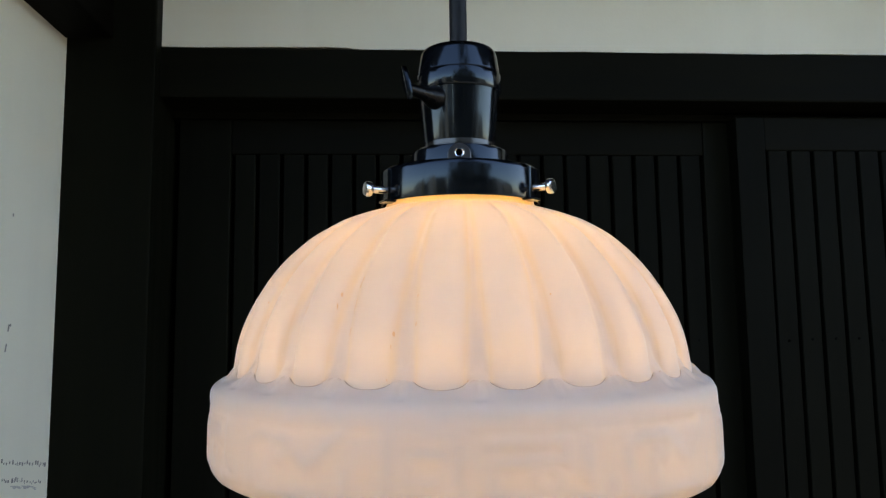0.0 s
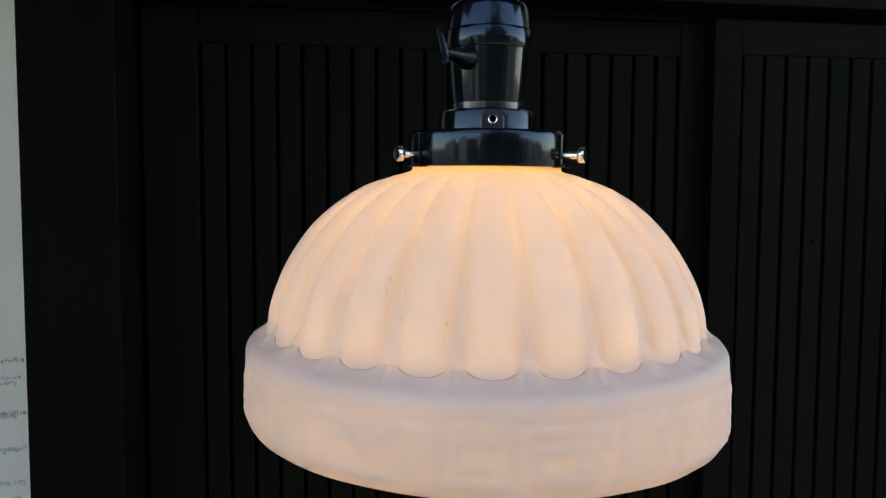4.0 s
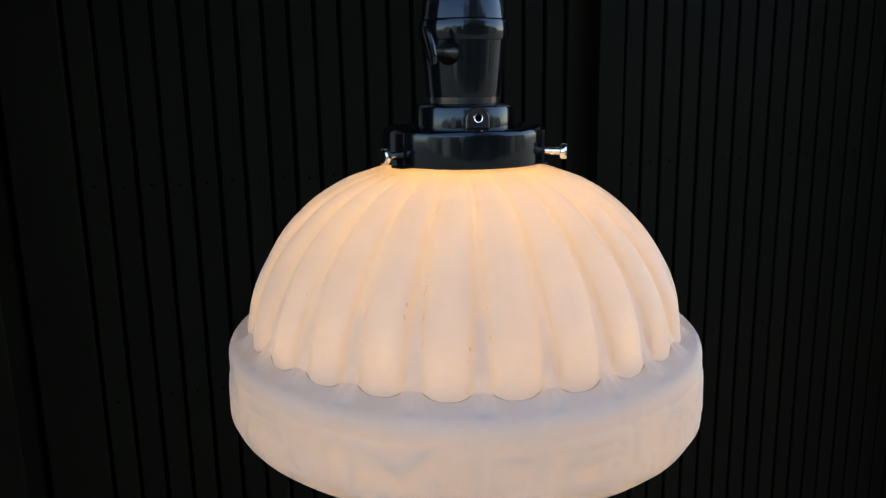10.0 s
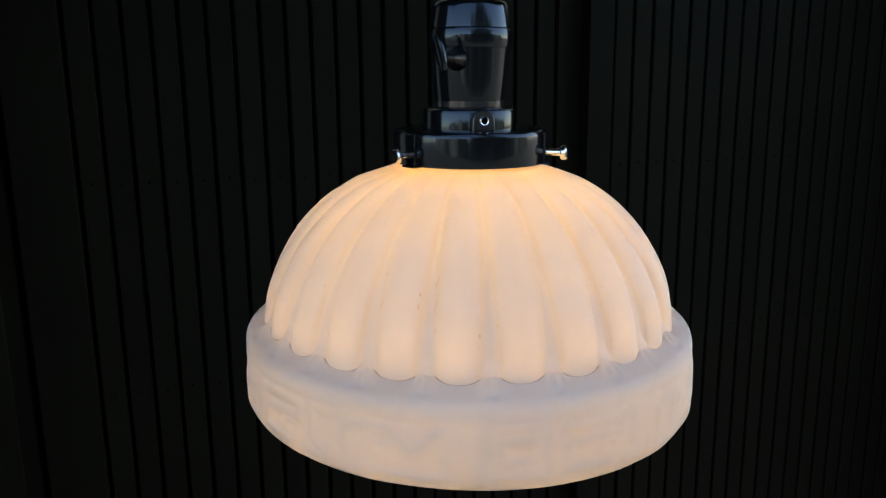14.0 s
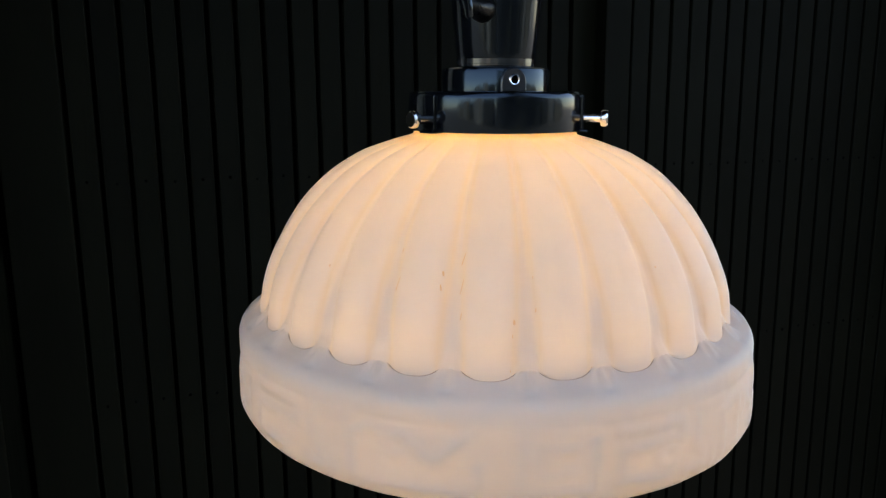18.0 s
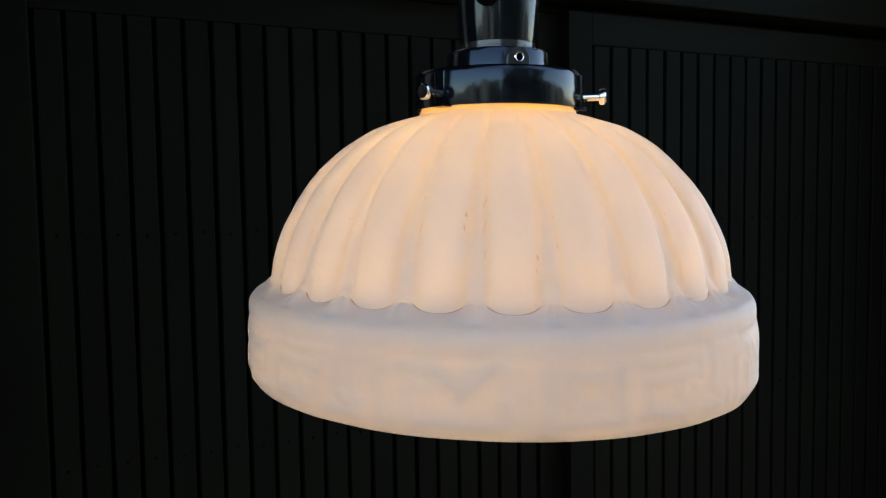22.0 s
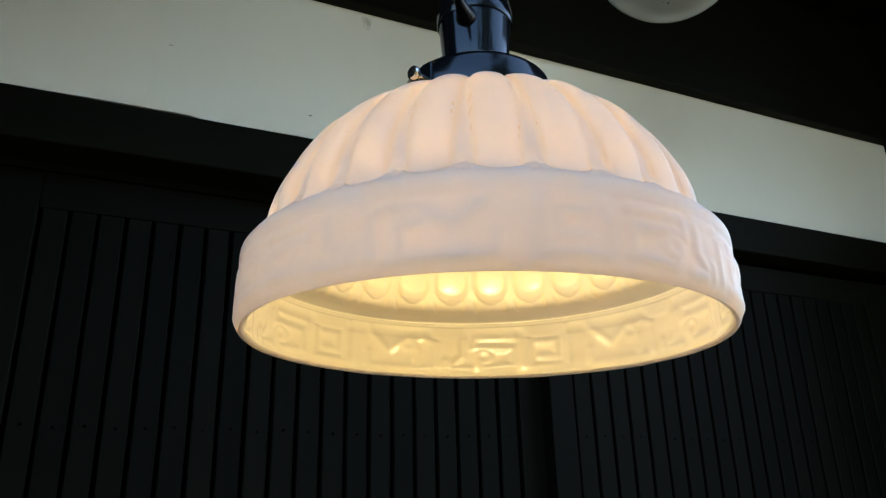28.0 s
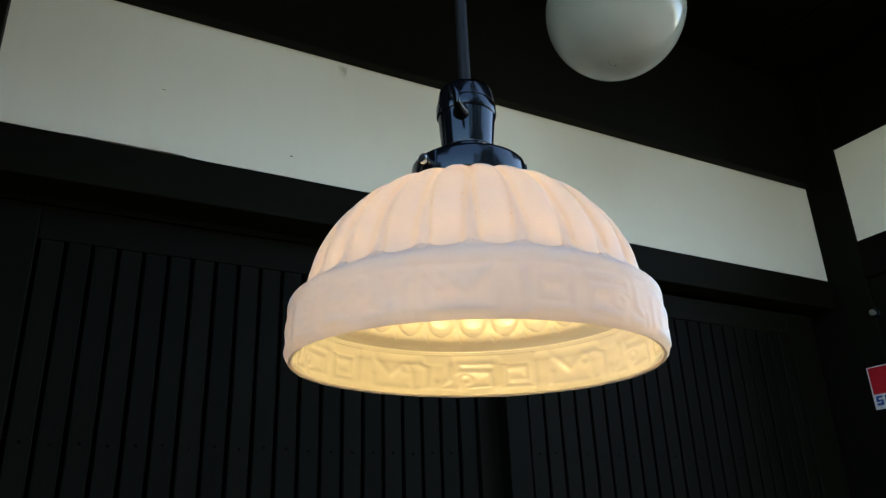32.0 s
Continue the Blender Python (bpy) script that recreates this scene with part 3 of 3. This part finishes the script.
    quads = np.stack([a, b, np.roll(b, -1, 1), np.roll(a, -1, 1)], -1).reshape(-1, 4)
    g2 = grid + n
    lip = [np.stack([grid[-1], g2[-1], np.roll(g2[-1], -1), np.roll(grid[-1], -1)], -1),
           np.stack([g2[0], grid[0], np.roll(grid[0], -1), np.roll(g2[0], -1)], -1)]
    a, b = g2[:-1], g2[1:]
    inside = np.stack([b, a, np.roll(a, -1, 1), np.roll(b, -1, 1)], -1).reshape(-1, 4)
    faces = np.concatenate([quads, inside, *lip])
    me = bpy.data.meshes.new("shade")
    me.from_pydata(verts.tolist(), [], faces.tolist())
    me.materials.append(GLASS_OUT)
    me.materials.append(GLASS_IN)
    which = np.zeros(len(faces), dtype=np.int32)
    which[len(quads):len(quads) + len(inside)] = 1
    me.polygons.foreach_set("material_index", which)
    me.polygons.foreach_set("use_smooth", np.ones(len(faces), dtype=bool))
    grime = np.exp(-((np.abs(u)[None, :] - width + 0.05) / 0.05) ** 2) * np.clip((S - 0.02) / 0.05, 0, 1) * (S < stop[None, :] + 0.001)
    # contact shade and dirt drawn as a dark line along the flutes' feet
    shade_dirt_line = 0.9 * np.exp(-((S - stop[None, :] - 0.0001) / 0.0003) ** 2) * np.clip(0.55 + 0.9 * np.abs(u + 0.15), 0, 1)[None, :] * (np.abs(u) < 0.70)[None, :]
    # stronger amber near the collar stands for the bulb's glow; faint along flute edges
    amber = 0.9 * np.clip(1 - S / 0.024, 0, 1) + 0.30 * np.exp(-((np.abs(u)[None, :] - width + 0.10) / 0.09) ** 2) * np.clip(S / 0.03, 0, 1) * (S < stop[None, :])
    below = np.clip((S - stop[None, :]) / 0.001, 0, 1)
    ledge = below * np.clip((at_z - 1.5030) / 0.005, 0, 1)
    groove = np.clip((np.abs(u) - 0.60) / 0.30, 0, 1)[None, :] * (0.05 * np.clip(S / 0.02, 0, 1) + 0.34 * np.exp(-np.clip(end - S, 0, 1) / 0.020)) * (1 - below)
    thick = np.maximum(0.31 * ledge, groove)
    thick = thick + 0.42 * dents * below
    thick = np.maximum(thick, 0.24 * np.clip(1 - (np.abs(u)[None, :] / (width - 0.06)) ** 4, 0, 1) * np.clip(S / 0.03, 0, 1) * (1 - below))
    thick = np.maximum(thick, 0.085 * relief / 0.0011)
    thick = thick + np.clip(560 * soft, -0.04, 0.15) * (at_z < 1.514)
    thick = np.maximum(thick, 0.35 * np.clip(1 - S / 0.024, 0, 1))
    for label, field in (("soil", grime), ("thick", thick), ("amber", amber), ("shade_dirt_line", shade_dirt_line)):
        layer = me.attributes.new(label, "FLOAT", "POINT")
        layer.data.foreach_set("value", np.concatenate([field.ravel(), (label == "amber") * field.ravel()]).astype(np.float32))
    me.update()
    return me


lamp = thing("pendant_lamp", (0, 0, 0), "tilted lit pendant lamp, fluted milk-glass shade on black cord", "pendant lamp")
lamp.matrix_basis = Matrix.Translation((0, 0, 1.6)) @ pose(0, 0, 0, 1.6, 0.02, 0) @ Matrix.Translation((0, 0, -1.6004))
shade = new("shade", glass_shade())
shade.parent = lamp
shade["label"] = "fluted white milk-glass dome with a pressed relief band"

part("collar", turned([(0.0225, 1.6112), (0.0352, 1.6112), (0.0371, 1.6109), (0.0379, 1.6100), (0.0381, 1.6085), (0.0384, 1.5954), (0.0382, 1.5947), (0.0374, 1.5947),
                       (0.0368, 1.5954), (0.0360, 1.6060), (0.0225, 1.6085)], 128), BAKELITE, lamp, "glossy black gallery ring", True)
part("shoulder", turned([(0.0, 1.6100), (0.0234, 1.6100), (0.0234, 1.6190), (0.0230, 1.6202), (0.0222, 1.6208), (0.0180, 1.6213), (0.0, 1.6217)], 96), BAKELITE, lamp, "", True)
part("socket_band", turned([(0.0, 1.6216), (0.0171, 1.6216), (0.0171, 1.6224), (0.0173, 1.6225), (0.0173, 1.6245), (0.0, 1.6246)], 96), RING, lamp, "thin worn grey ring", True)
part("socket_body", turned([(0.0, 1.6245), (0.0172, 1.6246), (0.0176, 1.6270), (0.0186, 1.6380), (0.0194, 1.6478), (0.0196, 1.6494), (0.0, 1.6496)], 96), BAKELITE, lamp, "tapered glossy black key socket", True)
part("socket_ring", turned([(0.0, 1.6495), (0.0202, 1.6495), (0.0206, 1.6504), (0.0206, 1.6572), (0.0203, 1.6581), (0.0, 1.6582)], 96), BAKELITE, lamp, "", True)
part("socket_cap", turned([(0.0, 1.6581), (0.0197, 1.6582), (0.0200, 1.6587), (0.0199, 1.6597), (0.0186, 1.6680), (0.0183, 1.6690), (0.0174, 1.6704), (0.0160, 1.6712), (0.0062, 1.6719), (0.0060, 1.6735), (0.0, 1.6736)], 96), BAKELITE, lamp, "", True)
cord = part("cord", turned([(0.0, 0.0), (0.0043, 0.0), (0.0043, CEIL - 1.6705), (0.0, CEIL - 1.6705)], 24), CORD, lamp, "black round cord", True)
top = lamp.matrix_basis @ Vector((0, 0, 1.6715))
cord.matrix_basis = lamp.matrix_basis.inverted() @ Matrix.Translation(top)


def radial(angle, r, z):
    """A frame whose z axis points away from the lamp's axis."""
    at = round_azimuth(angle, r, z)
    out = round_azimuth(angle, 1.0, 0.0)
    return Matrix.Translation(at) @ out.to_track_quat("Z", "Y").to_matrix().to_4x4()


SCREWS = -6.3
for k, angle in enumerate((SCREWS - 60, SCREWS + 60, SCREWS + 180)):
    screw = part("thumb_screw", turned([(0.0, 0.0), (0.0017, 0.0), (0.0017, 0.0115), (0.0, 0.0116)], 20, radial(angle, 0.0365, 1.6)), CHROME, lamp, "small bright thumb screw", True)
    part("screw_head", turned([(0.0, 0.0), (0.0031, 0.0), (0.0035, 0.0006), (0.0035, 0.0023), (0.0029, 0.0030), (0.0, 0.0031)], 28, radial(angle, 0.0462, 1.6)), CHROME, screw, "", True)
    lug = box((-0.0030, -0.0070, -0.004), (0.0030, 0.0074, 0.0026), 0.0006)
    add_box(lug, (-0.0040, -0.0080, -0.002), (0.0040, -0.0070, 0.0046), 0.0004)
    bmesh.ops.transform(lug, matrix=radial(angle, 0.0365, 1.6022), verts=lug.verts)
    part("lug", lug, BAKELITE, lamp)


def plate(outline, thick, bevel):
    """A flat plate in its own yz plane, from (outward, up) corners."""
    bm = bmesh.new()
    face = bm.faces.new([bm.verts.new((-thick / 2, u, o)) for o, u in outline])
    got = bmesh.ops.extrude_face_region(bm, geom=[face])
    bmesh.ops.translate(bm, vec=(thick, 0, 0), verts=[g for g in got["geom"] if isinstance(g, bmesh.types.BMVert)])
    bmesh.ops.recalc_face_normals(bm, faces=bm.faces)
    bmesh.ops.bevel(bm, geom=list(bm.edges), offset=bevel, segments=2, affect="EDGES", profile=0.5)
    return bm


tab = bmesh.new()
arch = [(-0.0054, -0.0046), *((0.0054 * math.cos(radians(a)), 0.0054 * math.sin(radians(a)) - 0.0008) for a in range(180, -1, -15)), (0.0054, -0.0046)]
low = [tab.verts.new((x, y, -0.003)) for x, y in arch]
high = [tab.verts.new((x, y, 0.0014)) for x, y in arch]
rim = [tab.verts.new((0.90 * x, 0.92 * y, 0.0019)) for x, y in arch]
for p, q in ((low, high), (high, rim)):
    for k in range(len(arch)):
        j = (k + 1) % len(arch)
        tab.faces.new((p[k], p[j], q[j], q[k]))
tab.faces.new(rim)
bmesh.ops.recalc_face_normals(tab, faces=tab.faces)
bmesh.ops.transform(tab, matrix=radial(-5.4, 0.0228, 1.6158), verts=tab.verts)
eyelet = part("eyelet_tab", tab, RESIN_DULL, lamp, "small arched dull black tab", True)
part("eyelet", turned([(0.0014, 0.0), (0.0022, 0.0), (0.0023, 0.0007), (0.0020, 0.0011), (0.0016, 0.0009), (0.0014, 0.0)], 28, radial(-5.4, 0.0247, 1.6158)), CHROME, eyelet, "bright metal eyelet", True)
# dark disc stands for the shade inside the eyelet
part("eyelet_hole", turned([(0.0, 0.0), (0.0015, 0.0), (0.0015, 0.0002), (0.0, 0.0002)], 20, radial(-5.4, 0.0247, 1.6158)), NEAR_BLACK, eyelet)

leaf = [(0.0000, -0.0084), (0.0016, -0.0074), (0.0031, -0.0040), (0.0036, 0.0000), (0.0033, 0.0042), (0.0022, 0.0072), (0.0004, 0.0085), (-0.0014, 0.0078), (-0.0026, 0.0045), (-0.0030, 0.0000), (-0.0024, -0.0045), (-0.0012, -0.0076)]
key_bm = plate(leaf, 0.0022, 0.0007)
KEY = -41
lean, roll_leaf = radians(8), radians(12)
face = round_azimuth(KEY - 34, 1.0, 0.0)
up_leaf = Vector((0, 0, math.cos(lean))) + face * math.sin(lean)
out_leaf = face * math.cos(lean) - Vector((0, 0, math.sin(lean)))
wide_leaf = out_leaf.cross(up_leaf)
set_leaf = Matrix((out_leaf, up_leaf, wide_leaf)).transposed().to_4x4() @ pose(0, 0, 0, math.degrees(roll_leaf))
bmesh.ops.transform(key_bm, matrix=Matrix.Translation(round_azimuth(KEY, 0.0395, 1.6462)) @ set_leaf, verts=key_bm.verts)
key = part("switch_key", key_bm, BAKELITE, lamp, "glossy black leaf-shaped switch key", True)
part("key_stem", turned([(0.0, -0.004), (0.0056, -0.004), (0.0055, 0.0030), (0.0048, 0.0052), (0.0036, 0.0090), (0.0028, 0.0140), (0.0023, 0.0222), (0.0, 0.0224)], 28, radial(KEY, 0.0165, 1.6440)), STEM, key, "", True)
part("bulb", turned([(0.0, 1.5290), (0.0090, 1.5300), (0.0160, 1.5335), (0.0205, 1.5395), (0.0220, 1.5470), (0.0208, 1.5545), (0.0172, 1.5610), (0.0140, 1.5660), (0.0, 1.5665)], 24), LIT, lamp, "lit frosted bulb", True)
part("bulb_cap", turned([(0.0, 1.5662), (0.0132, 1.5662), (0.0134, 1.6000), (0.0134, 1.6095), (0.0, 1.6098)], 32), BRASS, lamp, "", True)

# ---- globe light under the soffit ----
globe = thing("globe_light", (0.5035, 0.340, 2.1735), "unlit round opal glass globe light under the soffit", "ceiling light")
ball = [(0.1118 * math.sin(radians(a)), -0.1118 * math.cos(radians(a))) for a in range(0, 161, 4)]
part("globe", turned([(0.0, ball[0][1]), *ball[1:]], 96), OPAL, globe, "glossy off-white glass ball", True)
part("fitter", turned([(0.040, 0.108), (0.054, 0.112), (0.058, 0.122), (0.058, 0.150), (0.050, 0.158), (0.0, 0.159)], 64), BAKELITE, globe, "", True)
part("canopy", turned([(0.0, 0.157), (0.022, 0.158), (0.022, CEIL - 2.173 - 0.03), (0.06, CEIL - 2.173 - 0.02), (0.064, CEIL - 2.173 + 0.001), (0.0, CEIL - 2.173 + 0.001)], 64), BAKELITE, globe, "", True)

# ---- small things ----
def blot(n, reach, seed, flat=1.0):
    """An irregular thin patch in its own xy plane."""
    bm = bmesh.new()
    rim, top = [], []
    for k in range(n):
        a = 2 * math.pi * k / n
        r = reach * (0.72 + 0.5 * noise.noise(Vector((math.cos(a) * 1.3 + seed, math.sin(a) * 1.3, seed * 0.7))))
        rim.append(bm.verts.new((r * math.cos(a), r * math.sin(a) * flat, 0)))
        top.append(bm.verts.new((0.8 * r * math.cos(a), 0.8 * r * math.sin(a) * flat, 0.00012)))
    for k in range(n):
        j = (k + 1) % n
        bm.faces.new((rim[k], rim[j], top[j], top[k]))
    bm.faces.new(top)
    return bm


bpy.context.view_layer.update()


def on_glass(angle, z):
    """The glass surface seen from outside at that height: a frame whose z axis leaves the glass and y runs up it."""
    out = round_azimuth(angle, 1.0, 0.0)
    hit, at, normal, _ = shade.ray_cast(round_azimuth(angle, 0.25, z), -out)
    x = Vector((0, 0, 1)).cross(normal).normalized()
    y = normal.cross(x)
    return Matrix(((x.x, y.x, normal.x, at.x), (x.y, y.y, normal.y, at.y), (x.z, y.z, normal.z, at.z), (0, 0, 0, 1)))


# angle round the lamp, height, half width, half length in metres
for seed, (angle, z, wide, long) in enumerate((
        (-18.8, 1.5373, 0.0011, 0.0016), (-33.4, 1.5519, 0.0006, 0.0016), (-33.6, 1.5475, 0.0004, 0.0022), (-29.5, 1.5560, 0.0004, 0.0045), (-29.4, 1.5475, 0.0004, 0.0050),
        (-29.2, 1.5385, 0.0003, 0.0030), (-44.0, 1.5575, 0.0005, 0.0016), (-43.2, 1.5470, 0.0003, 0.0040), (-62.2, 1.5495, 0.0005, 0.0007), (-14.7, 1.5510, 0.0004, 0.0008),
        (-14.5, 1.5410, 0.0004, 0.0014), (15.2, 1.5511, 0.0006, 0.0006), (-19.2, 1.5330, 0.0003, 0.0010), (-4.0, 1.5215, 0.0004, 0.0009), (-19.6, 1.5218, 0.0003, 0.0007), (41.2, 1.5217, 0.0003, 0.0006))):
    patch_bm = blot(14, 0.78 * wide, seed * 1.7 + 0.4, long / wide)
    bmesh.ops.transform(patch_bm, matrix=on_glass(angle, z - 0.0009), verts=patch_bm.verts)
    part("grime_spot", patch_bm, SOIL, shade, "amber grime speck")

for angle, wide in ((101.5, 0.0012), (-160.3, 0.0006), (-131.3, 0.0006), (150.0, 0.0005)):
    chip = blot(10, wide, angle, 0.7)
    bmesh.ops.transform(chip, matrix=Matrix.Translation(round_azimuth(angle, 0.1108, 1.47765 - DROP)) @ pose(0, 0, 0, 180), verts=chip.verts)
    part("rim_chip", chip, DUST, shade, "dark chip on the rim")

# stains and marks on the plaster strip
for seed, (x, z, wide, tall, mat, label, name) in enumerate((
        (0.1521, 2.1440, 0.010, 1.7, INK, "brownish damp stain on the plaster strip", "stain"),
        (0.0667, 1.9584, 0.0035, 0.5, INK, "small dark nick in the plaster strip", "nick"),
        (-0.1317, 2.0263, 0.0040, 0.2, INK, "short pencil mark on the plaster strip", "pencil_mark"))):
    mark = blot(18, wide, seed + 3.3, tall)
    bmesh.ops.transform(mark, matrix=Matrix.Translation((0, 0, 0)) @ pose(0, 0, 0, 90), verts=mark.verts)
    ob = tagged(placed(link(name, mark, STAIN if name == "stain" else mat), (x, WALL - 0.0001, z)), label, "mark", "marks on the plaster")
    if name == "stain":
        for shrink, lift in ((0.72, 0.0002), (0.45, 0.0004)):
            ring = blot(18, wide * shrink, 7.1 + shrink, tall)
            bmesh.ops.transform(ring, matrix=Matrix.Translation((0.001, -lift, 0.001)) @ pose(0, 0, 0, 90), verts=ring.verts)
            part("stain_ring", ring, STAIN_CORE if shrink < 0.5 else STAIN_MID, ob)

# sticker and knob on the timber of the side wall
sticker = thing("sticker", (RIGHT - 0.0045, 0.0, 0.0), "small red and white printed sticker on the dark post", "sticker")
part("sheet", box((-0.0006, 0.505, 1.616), (0.0, 0.603, 1.707)), WHITE, sticker)
part("red_field", box((-0.0010, 0.508, 1.648), (-0.0006, 0.600, 1.705)), RED, sticker, "red printed field")
for y0, y1, z0, z1 in ((0.582, 0.597, 1.624, 1.629), (0.582, 0.597, 1.632, 1.636), (0.582, 0.597, 1.640, 1.644), (0.592, 0.597, 1.635, 1.643), (0.582, 0.587, 1.626, 1.634), (0.562, 0.577, 1.624, 1.644), (0.542, 0.557, 1.624, 1.644), (0.520, 0.537, 1.624, 1.644)):
    part("letter_bar", box((-0.0010, y0, z0), (-0.0006, y1, z1)), BLUE, sticker, "blue printed bar")
bell = thing("door_knob", (RIGHT - 0.004, 0.551, 1.819), "small dull metal knob on the dark post", "knob")
part("plate", turned([(0.0, 0.0), (0.011, 0.0), (0.011, 0.002), (0.009, 0.003), (0.0, 0.003)], 32, pose(0, 0, 0, 0, -90, 0)), BAKELITE, bell, "", True)
part("knob", turned([(0.0, 0.002), (0.004, 0.003), (0.0035, 0.007), (0.0062, 0.010), (0.0070, 0.013), (0.0055, 0.016), (0.0, 0.0170)], 32, pose(0, 0, 0, 0, -90, 0)), PEWTER, bell, "", True)

# faded scribbles on the side wall: short unreadable strokes
scribble = thing("scribble", (LEFT + 0.0001, 0.0, -0.008), "rows of faded unreadable handwriting on the plaster", "writing")
random.seed(7)
for z, y0, y1, tall in ((1.385, 0.520, 0.600, 0.003), (1.350, 0.480, 0.604, 0.007), (1.311, 0.480, 0.606, 0.008), (1.276, 0.490, 0.608, 0.004), (1.258, 0.480, 0.600, 0.003), (1.245, 0.500, 0.605, 0.004)):
    for k in range(9):
        y, w = random.uniform(y0, y1 - 0.02), random.uniform(0.010, 0.034)
        smear = blot(16, w / 2, random.uniform(0, 9), 1.2 * random.uniform(0.5, 1.2) * tall / w)
        bmesh.ops.transform(smear, matrix=Matrix.Translation((0.00005 + 0.00001 * k, y + w / 2, z - (y - 0.48) * (1.573 - z) / 0.83)) @ pose(0, 0, 0, 90, 0, 90) @ pose(0, 0, 0, 0, 0, -16), verts=smear.verts)
        part("smear", smear, SMEAR, scribble)
for row, (z, y0, y1) in enumerate(((1.410, 0.480, 0.610), (1.392, 0.500, 0.600), (1.353, 0.480, 0.608), (1.314, 0.480, 0.612), (1.276, 0.480, 0.610))):
    y = y0
    while y < y1:
        w, h = random.uniform(0.0010, 0.0042), random.uniform(0.0010, 0.0050)
        lift = z - (y - 0.48) * (1.573 - z) / 0.83 + random.uniform(-0.0014, 0.0014)
        part("stroke", box((0.0, y, lift), (0.00025, y + w, lift + h)), SMEAR if row > 2 else INK, scribble)
        y += w + random.uniform(0.0012, 0.0055)
for y, z, h in ((0.505, 1.551, 0.008), (0.509, 1.554, 0.003), (0.501, 1.529, 0.009), (0.503, 1.677, 0.003)):
    mark = box((0.0, -0.0011, -h / 2), (0.00025, 0.0011, h / 2))
    bmesh.ops.rotate(mark, verts=mark.verts, matrix=Euler((radians(-14), 0, 0)).to_matrix())
    tagged(placed(link("scratch", mark, INK), (LEFT + 0.0001, y, z - 0.007)), "short dark scratch on the plaster side wall", "mark", "scratches on the side wall")

# specks on the globe
for seed, (x, y, r) in enumerate(((-0.016, 0.000, 0.0021), (-0.029, 0.001, 0.0013), (-0.024, 0.003, 0.001), (-0.015, -0.020, 0.0012))):
    down = Vector((x, y, -math.sqrt(0.1118 ** 2 - x * x - y * y))).normalized()
    speck = blot(12, r, seed + 0.9)
    bmesh.ops.transform(speck, matrix=Matrix.Translation(down * 0.11185) @ down.to_track_quat("Z", "Y").to_matrix().to_4x4(), verts=speck.verts)
    part("dead_fly_speck", speck, DUST, globe)
